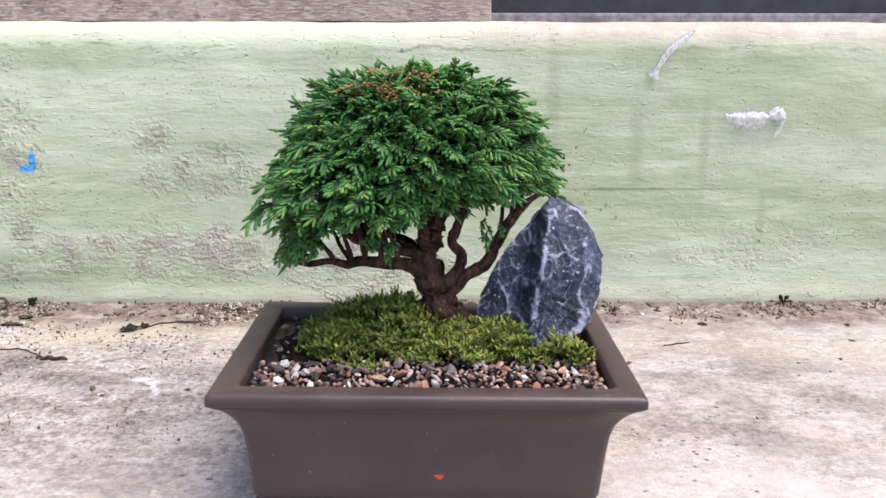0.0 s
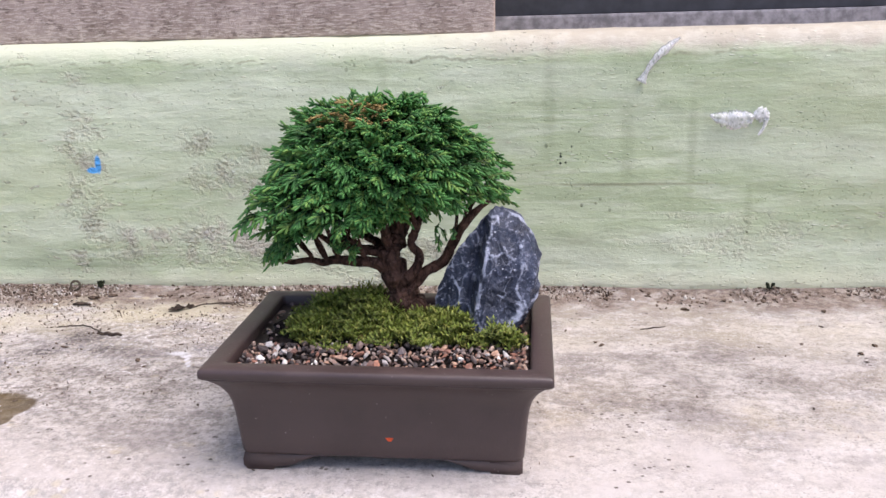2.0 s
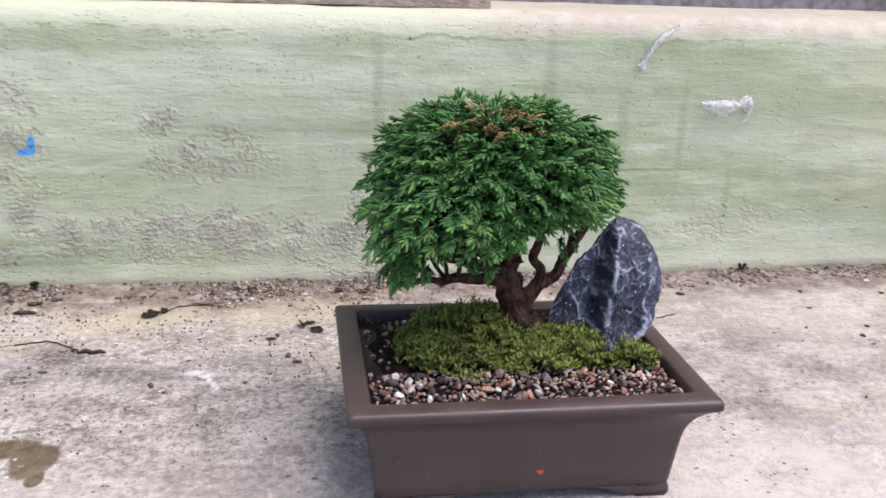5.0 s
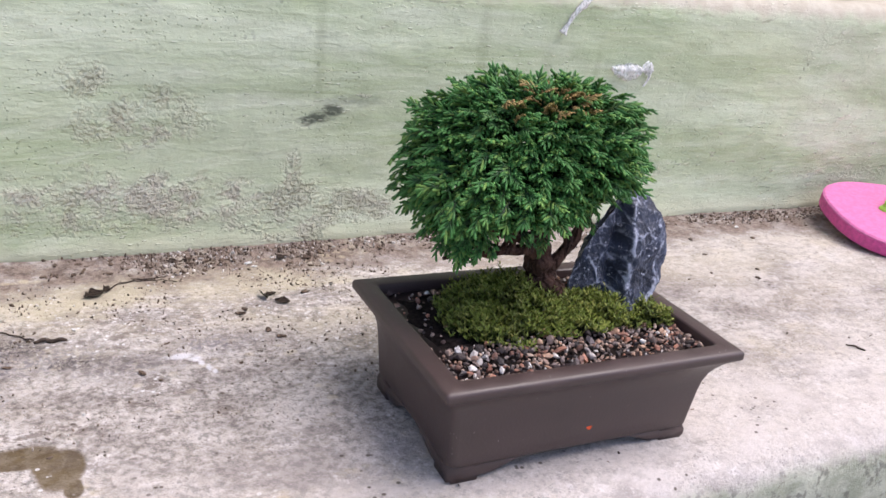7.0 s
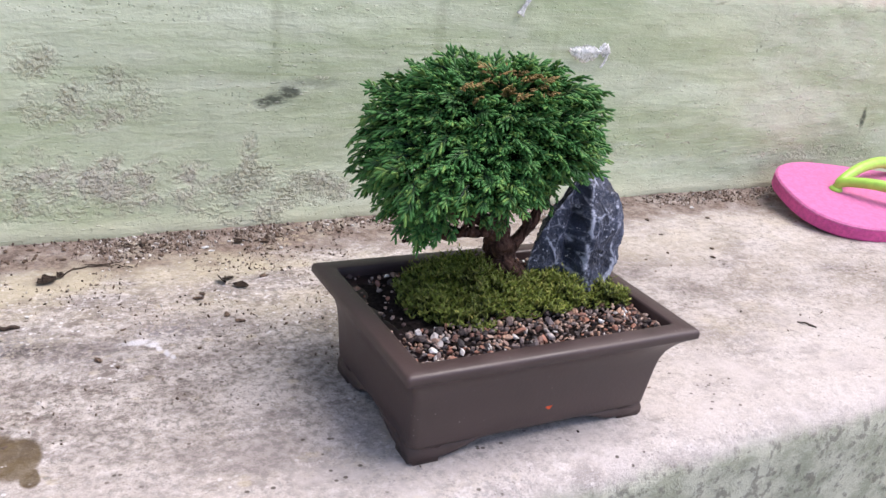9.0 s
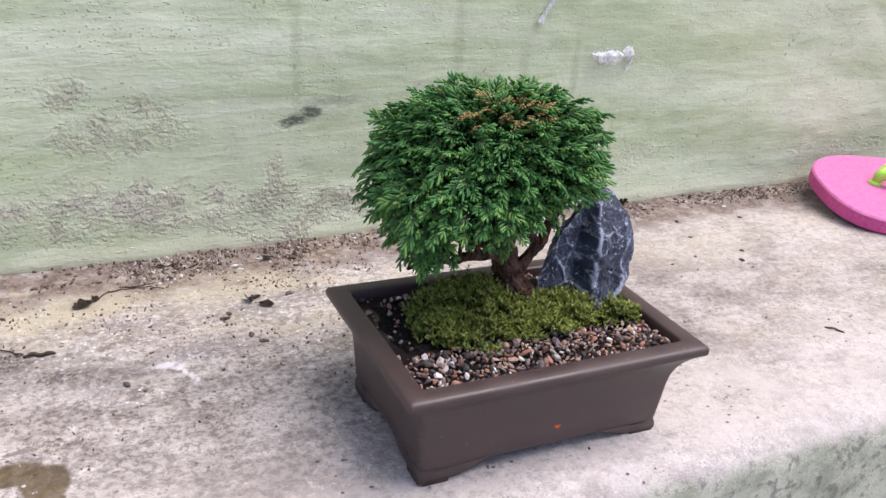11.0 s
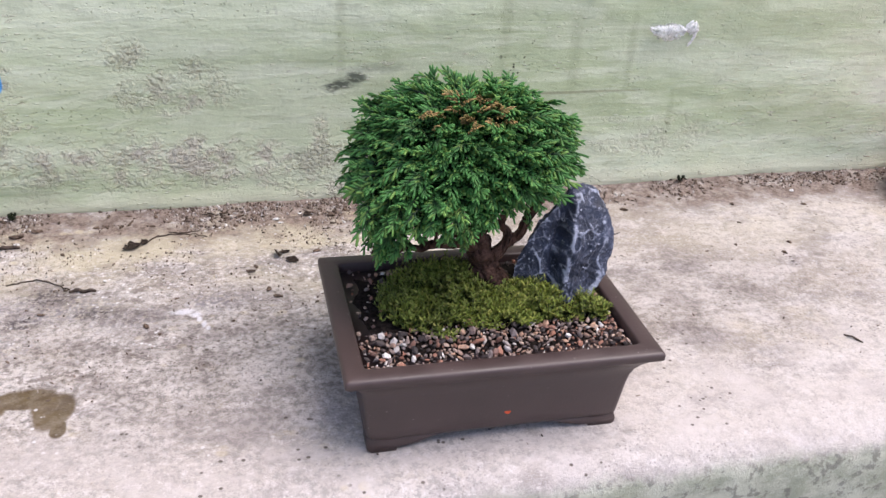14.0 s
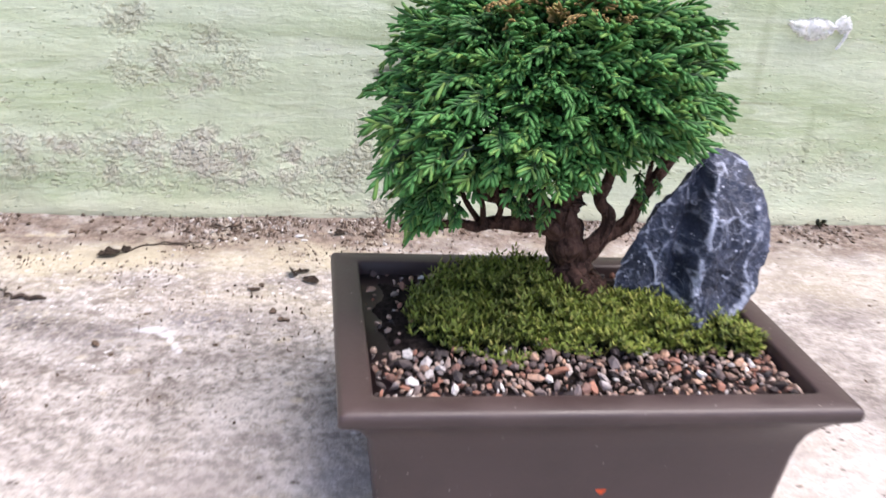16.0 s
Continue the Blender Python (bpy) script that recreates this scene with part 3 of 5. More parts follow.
def smooth_path(ctrl, n):
    """Catmull-Rom through (x, y, z, r) control points."""
    c = [np.array(p, float) for p in ctrl]
    c = [2 * c[0] - c[1], *c, 2 * c[-1] - c[-2]]
    out = []
    for i in range(1, len(c) - 2):
        for s in np.linspace(0, 1, n, endpoint=False):
            p0, p1, p2, p3 = c[i - 1 : i + 3]
            out.append(0.5 * (2 * p1 + (p2 - p0) * s + (2 * p0 - 5 * p1 + 4 * p2 - p3) * s * s + (3 * p1 - p0 - 3 * p2 + p3) * s**3))
    out.append(c[-2])
    return [p[:3] for p in out], [max(float(p[3]), 1e-5) for p in out]


def fbm(x, y, z, o=4):
    return noise.fractal(Vector((x, y, z)), 0.9, 2.0, o)


# ---- steps ----
X0, X1, WALL_Y, EDGE_Y, TOP_Z = -1.3, 1.7, 0.219, -0.064, 0.1735
near = np.arange(-0.42, 0.80, 0.0045)
xs = [X0, -1.0, -0.8, -0.65, -0.55, -0.48, *near, 0.85, 0.95, 1.1, 1.3, X1]


def floor_z(x, y):
    return 0.0011 * fbm(x * 9, y * 9, 3.1) + 0.0004 * fbm(x * 60, y * 60, 1.7) + 0.004 * max(0.0, (y - 0.185) / 0.04) ** 2


# profile of the lower step: down its face, round the edge, back to the wall
prof = [(EDGE_Y - 0.004, z) for z in (-0.172, -0.12, -0.08, -0.05, -0.04, -0.03, -0.022, -0.016)]
prof += [(EDGE_Y - 0.0032, -0.011), (EDGE_Y - 0.001, -0.0065), (EDGE_Y + 0.003, -0.003), (EDGE_Y + 0.009, -0.001)]
prof += [(y, 0.0) for y in np.arange(EDGE_Y + 0.014, 0.232, 0.0045)]


def tread_point(x, q):
    y, z = q
    w = min(1.0, max(0.0, (z + 0.02) / 0.02))
    wave = 0.0022 * fbm(x * 14, 2.2, z * 14) + 0.0007 * fbm(x * 90, 5.2, z * 90)
    if z < -0.0005:
        return (x, y + wave, z + w * floor_z(x, y))
    return (x, y, floor_z(x, y))


v, f = grid(xs, prof, tread_point)
tagged(new("floor", mesh_of("floor", v, f, M_CONC)), "weathered stained concrete tread of an outdoor step", "step", kind="structure")

wprof = [(WALL_Y, z) for z in np.arange(-0.004, 0.158, 0.004)]
wprof += [(WALL_Y + 0.0008, 0.161), (WALL_Y + 0.0024, 0.1655), (WALL_Y + 0.0052, 0.1695), (WALL_Y + 0.0095, 0.1722), (WALL_Y + 0.015, TOP_Z)]
wprof += [(y, TOP_Z) for y in (0.245, 0.26, 0.28, 0.31, 0.34, 0.40, 0.50)]


def riser_point(x, q):
    y, z = q
    w = 0.0022 * fbm(x * 8, 1.2, z * 11) + 0.0007 * fbm(x * 60, 7.2, z * 110) - 0.0022 * math.exp(-((z - 0.004) / 0.006) ** 2)
    if z >= 0.172:
        return (x, y, z + 0.0008 * fbm(x * 20, y * 20, 4.4))
    return (x, y + w, z + (0.0012 * fbm(x * 20, 3.3, 1.1) if z > 0.16 else 0))


v, f = grid(xs, wprof, riser_point)
tagged(new("wall_step", mesh_of("wall_step", v, f, M_WALL)), "green limewashed concrete riser with flaking paint", "wall", kind="structure")


def box(x0, x1, y0, y1, z0, z1, bevel=0.0, seg=2):
    bm = bmesh.new()
    bmesh.ops.create_cube(bm, size=1)
    for w in bm.verts:
        w.co = Vector(((x0 + x1) / 2 + w.co.x * (x1 - x0), (y0 + y1) / 2 + w.co.y * (y1 - y0), (z0 + z1) / 2 + w.co.z * (z1 - z0)))
    if bevel:
        bmesh.ops.bevel(bm, geom=bm.edges[:], offset=bevel, segments=seg, affect="EDGES", profile=0.6)
    return bm


def structure(name, bm, material, label, category):
    return tagged(new(name, bm_mesh(name, bm, material, False)), label, category, kind="structure")


structure("ground", box(-60, 60, -60, 60, -0.30, -0.1722), M_GROUND, "plain concrete ground below the step", "ground")
# unseen wall, added to close the back and keep out the sky
structure("sky_block_wall", box(-3, 3, 0.50, 0.68, -0.2, 2.6), M_PLASTER, "unseen pale wall added behind the steps to block the sky", "wall")
structure("threshold", box(-0.9, X1, 0.368, 0.50, TOP_Z - 0.004, TOP_Z + 0.011, 0.002), M_SILL, "dusty grey sill at the back of the step", "sill")
structure("wall_panel", box(-0.9, X1, 0.382, 0.498, TOP_Z + 0.011, 0.62, 0.001), M_SLATE, "dark grey sheet panel above the step", "panel")

# rough board standing on the step
bm = box(-0.9, 0.0385, 0.2395, 0.2615, TOP_Z + 0.0002, 0.40, 0.0012)
bmesh.ops.subdivide_edges(bm, edges=[e for e in bm.edges if e.calc_length() > 0.5], cuts=60)
for w in bm.verts:
    w.co.z += 0.0012 * fbm(w.co.x * 12, 1.0, 2.0) if w.co.z < 0.2 else 0
    w.co.y += 0.0006 * fbm(w.co.x * 25, w.co.z * 25, 5.0)
tagged(new("board", bm_mesh("board", bm, M_BOARD, False)), "rough weathered grey-brown board standing on the step", "board")


# ---- the pot ----
POT = pose(0.0007, 0.0020, 0.0004, 0.8, 0.55, -0.25)
PW, PD, PH = 0.0710, 0.0512, 0.0494


def rounded_ring(hx, hy, r, z, n=6):
    pts = []
    for cx, cy, a0 in ((1, 1, 0), (-1, 1, 90), (-1, -1, 180), (1, -1, 270)):
        for k in range(n + 1):
            a = radians(a0 + 90 * k / n)
            pts.append((cx * (hx - r) + r * math.cos(a), cy * (hy - r) + r * math.sin(a), z))
    return pts


def loft(rings, close_top=True, close_bottom=True):
    n = len(rings[0])
    verts = [p for r in rings for p in r]
    faces = [(i * n + k, i * n + (k + 1) % n, (i + 1) * n + (k + 1) % n, (i + 1) * n + k) for i in range(len(rings) - 1) for k in range(n)]
    if close_bottom:
        faces.append(tuple(range(n))[::-1])
    if close_top:
        faces.append(tuple((len(rings) - 1) * n + k for k in range(n)))
    return verts, faces


def build_pot():
    pot = new("bonsai_pot")
    pot.matrix_world = POT
    tagged(pot, "brown unglazed rectangular bonsai pot on the concrete step", "pot")
    # inset from the rim's outline and height: foot, flared side, cove under the lip
    side = [(0.0140, 0.0060), (0.0124, 0.0065), (0.0115, 0.0080), (0.0110, 0.014), (0.0105, 0.020), (0.0100, 0.026), (0.0093, 0.0312), (0.0081, 0.0355), (0.0062, 0.0391), (0.0041, 0.0419), (0.0021, 0.0438), (0.0008, 0.0447)]
    rings = [rounded_ring(PW - i, PD - i, 0.0016 + 0.16 * i, z) for i, z in side]
    part("body", mesh_of("pot_body", *loft(rings), M_CLAY), pot)
    lip = [(0.0016, 0.0446, 0.0012), (0.0005, 0.0450, 0.0012), (0.0, 0.0456, 0.0012), (0.0, 0.0478, 0.0012), (0.0004, 0.0488, 0.0012), (0.0014, PH, 0.0014), (0.0080, PH, 0.0022), (0.0088, PH - 0.0003, 0.002), (0.0092, PH - 0.0012, 0.002), (0.0094, 0.0440, 0.002)]
    part("rim", mesh_of("pot_rim", *loft([rounded_ring(PW - i, PD - i, r, z) for i, z, r in lip], False, False), M_CLAY), pot)
    # four L-shaped corner feet, each leg running out in an ogee
    ogee = ((0.0, 1.0), (0.010, 1.0), (0.017, 0.95), (0.022, 0.72), (0.026, 0.42), (0.030, 0.16), (0.034, 0.02))
    for sx in (-1, 1):
        for sy in (-1, 1):
            drop = -0.0010 + sx * 0.0006 - sy * 0.0009
            hx, hy = PW - 0.0126, PD - 0.0126
            bm = bmesh.new()
            for along_x in (True, False):
                rows_ = []
                for px, depth in ogee:
                    z = 0.0068 + (drop - 0.0068) * depth
                    ring = []
                    for q, zz in ((0.0006, 0.0070), (-0.0006, 0.0068 + (z - 0.0068) * 0.35), (-0.0004, 0.0068 + (z - 0.0068) * 0.75), (0.0012, z), (0.0125, z), (0.0132, 0.0070)):
                        e = -0.0006 if px == 0.0 and zz < 0.006 else 0.0
                        a_, b_ = hx - (px + e), hy - q
                        if not along_x:
                            a_, b_ = hx - q - 0.00003, hy - (px + e) - 0.00003
                        ring.append(bm.verts.new((sx * a_, sy * b_, zz)))
                    rows_.append(ring)
                for r0, r1 in zip(rows_, rows_[1:]):
                    for k in range(5):
                        bm.faces.new((r0[k], r0[k + 1], r1[k + 1], r1[k]))
                bm.faces.new(rows_[0])
            part("foot", bm_mesh("pot_foot", bm, M_CLAY, True), pot)
    fleck = [(0.0042 + 0.0016 * math.cos(a) * (1 + 0.3 * math.sin(3 * a)), -PD + 0.01078, 0.0160 + 0.0010 * math.sin(a) + 0.0003 * math.sin(2 * a + 0.6)) for a in np.linspace(0, 2 * math.pi, 10, endpoint=False)]
    fv = fleck + [(x, y + 0.0012, z) for x, y, z in fleck]
    ff = [tuple(range(10))] + [(i, (i + 1) % 10, 10 + (i + 1) % 10, 10 + i) for i in range(10)]
    part("paint_fleck", mesh_of("paint_fleck", fv, ff, M_RED, False), pot, "orange paint fleck")
    return pot


pot = build_pot()
IX, IY = PW - 0.0094, PD - 0.0094


def soil_z(x, y):
    """Height of the planted surface inside the pot: low along the walls, mounded under the tree."""
    edge = min(IX - abs(x), IY - abs(y))
    mound = math.exp(-(((x - 0.002) / 0.040) ** 2 + ((y - 0.008) / 0.026) ** 2))
    return 0.0443 + 0.0085 * mound + 0.0030 * math.exp(-(((x + 0.019) / 0.014) ** 2 + ((y - 0.014) / 0.012) ** 2)) + 0.002 * math.exp(-(((x - 0.047) / 0.008) ** 2 + ((y + 0.014) / 0.008) ** 2)) + 0.0016 * min(1.0, edge / 0.012) + 0.0006 * fbm(x * 90, y * 90, 0.3)


us, vs = np.linspace(-IX - 0.002, IX + 0.002, 60), np.linspace(-IY - 0.002, IY + 0.002, 44)
v, f = grid(us, vs, lambda x, y: (x, y, soil_z(x, y) - 0.0012))
soil = tagged(new("potting_soil", mesh_of("potting_soil", v, f, M_SOIL)), "dark damp potting soil filling the bonsai pot", "soil", kind="stuff")
soil.matrix_world = POT


MOSS = ((-0.020, 0.005, 0.028, 0.024, 1.0), (0.006, -0.007, 0.023, 0.0155, 0.55), (0.027, -0.006, 0.0110, 0.0120, 1.05), (0.051, -0.0125, 0.0080, 0.0080, 1.0), (0.038, -0.013, 0.012, 0.006, 0.35))


def moss_edge(x, y):
    """Above 0 where moss grows."""
    e = max(1 - ((x - a) / p) ** 2 - ((y - b) / q) ** 2 for a, b, p, q, _ in MOSS)
    return e + 0.35 * fbm(x * 75, y * 75, 9.1)


def moss_height(x, y):
    return max(h * max(0.0, 1 - ((x - a) / p) ** 2 - ((y - b) / q) ** 2) ** 0.5 for a, b, p, q, h in MOSS)


# ---- pebbles ----
def lump_mesh(name, seed, material, k=0.35, sub=2, flat=1.0, smooth=False):
    bm = bmesh.new()
    bmesh.ops.create_icosphere(bm, subdivisions=sub, radius=1)
    rng = random.Random(seed)
    planes = [(Vector((rng.gauss(0, 1), rng.gauss(0, 1), rng.gauss(0, 1))).normalized(), rng.uniform(0.35, 0.75)) for _ in range(6)]
    st = (1, rng.uniform(0.65, 0.9), rng.uniform(0.55, 0.8) * flat)
    for w in bm.verts:
        d = w.co.normalized()
        r = min([1.0] + [h / d.dot(n) for n, h in planes if d.dot(n) > 0.3])
        r *= 1 + k * 0.3 * noise.noise(d * 1.6 + Vector((seed, 0, 0)))
        w.co = Vector((d.x * r * st[0], d.y * r * st[1], d.z * r * st[2]))
    return bm_mesh(name, bm, material, smooth)


pebble_meshes = [lump_mesh("pebble", s, M_PEB, 0.9, 1) for s in range(12)]
pebble_low = [lump_mesh("pebble_low", 40 + s, M_PEBS, 0.35, 1) for s in range(8)]
gravel = tagged(new("gravel"), "mixed pink, grey and dark pebbles spread over the pot's soil", "gravel", kind="stuff")
gravel.matrix_world = POT
rng = random.Random(11)
spots, tries = [], 0
while len(spots) < 760 and tries < 90000:
    tries += 1
    x, y = rng.uniform(-IX + 0.001, IX - 0.001), rng.uniform(-IY + 0.001, IY - 0.001)
    r = rng.choice((0.0009, 0.0012, 0.0015, 0.0018, 0.0022, 0.0028))
    strip = y < -0.0170 + 0.003 * noise.noise(Vector((x * 90, 4.0, 0))) or (x > 0.052 and y < -0.004)
    if moss_edge(x, y) > 0.22 or (not strip and rng.random() < 0.975):
        continue
    r *= 0.66 if not strip else 0.96
    if any((x - a) ** 2 + (y - b) ** 2 < (0.60 * (r + c)) ** 2 for a, b, c in spots):
        continue
    spots.append((x, y, r))
spots.sort(key=lambda s: s[1])
rest_v, rest_f, base = [], [], 0
for n_, (x, y, r) in enumerate(spots):
    m = Matrix.LocRotScale((x, y, soil_z(x, y) + r * 0.25 + rng.uniform(0, 0.0008)), Euler([rng.uniform(-0.9, 0.9), rng.uniform(-0.9, 0.9), rng.uniform(0, 6.28)]), Vector((r * rng.uniform(0.9, 1.35), r, r * rng.uniform(0.7, 1.05))) * rng.uniform(1.0, 1.25))
    if n_ < 300:
        part("pebble", pebble_meshes[n_ % 12], gravel, "", m)
    else:
        me = pebble_low[n_ % 8]
        rest_v += [tuple(m @ q.co) for q in me.vertices]
        rest_f += [tuple(base + i for i in p.vertices) for p in me.polygons]
        base += len(me.vertices)
tagged(part("pebble_bed", mesh_of("pebble_bed", rest_v, rest_f, M_PEBS, False), gravel), kind="stuff")


# ---- moss ----
def build_moss():
    rng = random.Random(5)
    verts, faces, tips = [], [], []
    clumps = []
    while len(clumps) < 120:
        x, y = rng.uniform(-0.052, 0.060), rng.uniform(-0.028, 0.034)
        if moss_edge(x, y) > 0.05:
            clumps.append((x, y, rng.uniform(0.45, 1.35)))

    def leaflet(c, o, w, t0, t1):
        b = len(verts)
        verts.extend((c + w, c - w, c + o * 0.6 - w * 0.8, c + o * 0.6 + w * 0.8, c + o))
        tips.extend((t0, t0, (t0 + t1) / 2, (t0 + t1) / 2, t1))
        faces.extend(((b, b + 1, b + 2, b + 3), (b + 3, b + 2, b + 4)))

    count = 0
    while count < 3300:
        x, y = rng.uniform(-0.052, 0.060), rng.uniform(-0.030, 0.036)
        e = moss_edge(x, y)
        if e < rng.uniform(-0.12, 0.30) or abs(x) > IX or (x - 0.006) ** 2 + (y - 0.010) ** 2 < 0.0105**2:
            continue
        if abs(x - 0.038) < 0.006 and y < -0.006 and rng.random() < 0.5:
            continue
        count += 1
        k = min(clumps, key=lambda q: (q[0] - x) ** 2 + (q[1] - y) ** 2)
        h = moss_height(x, y)
        z = soil_z(x, y) - 0.001 + 0.0030 * h
        L = rng.uniform(0.0042, 0.0078) * k[2] * (0.55 + 0.65 * h)
        # strands lean out from the middle of their tuft
        out = Vector((x - k[0], y - k[1], 0)) / 0.0046
        out = out * min(1.0, 0.9 / max(out.length, 1e-4)) + Vector((rng.gauss(0, 0.25), rng.gauss(0, 0.25) - 0.08, 0))
        d = Vector((out.x * 0.75, out.y * 0.75, 1)).normalized()
        bend = Vector((out.x, out.y, -0.5)) * L * 0.30
        a = rng.uniform(0, 6.283)
        s = Vector((math.cos(a), math.sin(a), 0)) * rng.uniform(0.00018, 0.00032)
        q = d.cross(s).normalized() * s.length
        p = Vector((x, y, z))
        b = len(verts)
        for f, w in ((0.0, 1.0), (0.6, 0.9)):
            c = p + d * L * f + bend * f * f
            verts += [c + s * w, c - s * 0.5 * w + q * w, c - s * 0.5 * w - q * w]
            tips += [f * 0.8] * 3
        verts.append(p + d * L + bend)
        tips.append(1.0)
        for f in range(3):
            f2 = (f + 1) % 3
            faces += [(b + f, b + f2, b + 3 + f2, b + 3 + f), (b + 3 + f, b + 3 + f2, b + 6)]
        # small leaves standing off the strand all round
        n = 7
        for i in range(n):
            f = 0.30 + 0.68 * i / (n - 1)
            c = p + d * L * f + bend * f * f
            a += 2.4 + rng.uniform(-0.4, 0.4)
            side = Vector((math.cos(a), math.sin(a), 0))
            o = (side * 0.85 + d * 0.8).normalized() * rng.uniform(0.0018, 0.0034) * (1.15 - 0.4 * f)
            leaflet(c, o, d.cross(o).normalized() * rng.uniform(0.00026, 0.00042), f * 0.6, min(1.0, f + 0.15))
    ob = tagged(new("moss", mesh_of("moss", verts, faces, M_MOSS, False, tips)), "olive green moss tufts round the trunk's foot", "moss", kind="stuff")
    ob.matrix_world = POT


build_moss()


# ---- the stone ----
def build_stone():
    bm = bmesh.new()
    bmesh.ops.create_icosphere(bm, subdivisions=6, radius=1)
    c = Vector((0.044, 0.012, 0.068))
    # split faces of the block: outward direction and distance from its middle
    cuts = [
        ((-0.98, 0.0, 0.14), 0.0225), ((-0.84, 0.19, 0.51), 0.0188), ((-0.80, 0.12, 0.58), 0.0185), ((-0.76, 0.63, 0.14), 0.0175), ((-0.63, 0.66, 0.42), 0.0171), ((-0.74, 0.52, 0.41), 0.0180),
        ((-0.58, 0.23, 0.78), 0.0250), ((0.16, 0.22, 0.96), 0.0355), ((-0.11, 0.42, 0.90), 0.0316), ((0.55, 0.05, 0.83), 0.0327), ((0.45, -0.04, 0.89), 0.0336),
        ((0.85, -0.04, 0.53), 0.0275), ((0.89, 0.12, 0.44), 0.0260), ((0.95, -0.05, 0.30), 0.0250), ((0.98, -0.12, -0.03), 0.0218), ((0.91, -0.22, -0.37), 0.0208), ((0.82, -0.25, -0.51), 0.0215),
        ((0.70, -0.30, 0.65), 0.0293), ((0.74, -0.43, 0.52), 0.0275), ((0.77, -0.63, 0.13), 0.0242), ((0.72, -0.69, -0.05), 0.0232),
        ((0.05, -0.94, 0.34), 0.0150), ((0.30, -0.93, 0.10), 0.0160), ((-0.46, -0.85, 0.26), 0.0140), ((0.20, -0.62, 0.76), 0.0255),
        ((0.0, 0.95, 0.30), 0.0140), ((0.6, 0.75, 0.2), 0.0185), ((-0.5, 0.85, 0.1), 0.0155), ((0, 0, -1), 0.026),
    ]
    cuts = [(Vector(n).normalized(), h + (0.0020 if n[2] > 0.75 and n[1] > -0.5 else 0.0)) for n, h in cuts]
    wear = []
    for w in bm.verts:
        d = w.co.normalized()
        p = d * min((h - 0.0003) / max(d.dot(n), 0.05) for n, h in cuts)
        q = Vector((p.x, p.y, p.z * 0.75)) + noise.noise_vector(p * 70) * 0.0030
        # concave flake scars that meet in sharp ridges, at two sizes
        a, b = noise.voronoi(q * 75)[0], noise.voronoi(q * 190 + Vector((3, 1, 2)))[0]
        k = 0.0044 * (a[0] ** 2 - 0.30) + 0.0014 * (b[0] ** 2 - 0.30) + 0.0007 * fbm(p.x * 330, p.y * 330, p.z * 260, 4)
        # upright ridge on the front: the side towards the trunk is set back behind it
        front = min(1.0, max(0.0, -p.y / 0.006))
        u = p.x + 0.0036 - 0.18 * p.z + 0.0016 * noise.noise(Vector((2.0, 5.0, p.z * 110)))
        step = min(1.0, max(0.0, -u / 0.0030))
        slit = math.exp(-((u + 0.0034) / 0.0021) ** 2)
        w.co = c + p + d * k
        w.co.y += front * (0.0058 * step + 0.0036 * slit)
        edge = max(0.0, 1 - (a[1] - a[0]) / 0.06) * 0.9 + max(0.0, 1 - (b[1] - b[0]) / 0.10) * 0.55
        wear.append(edge + 0.8 * front * math.exp(-((u - 0.0006) / 0.0008) ** 2))
    me = bm_mesh("stone", bm, M_ROCK, False)
    me.attributes.new("wear", "FLOAT", "POINT").data.foreach_set("value", np.asarray(wear, np.float32))
    return tagged(new("stone", me), "upright blue-grey craggy stone with white veins beside the trunk", "stone")


build_stone()


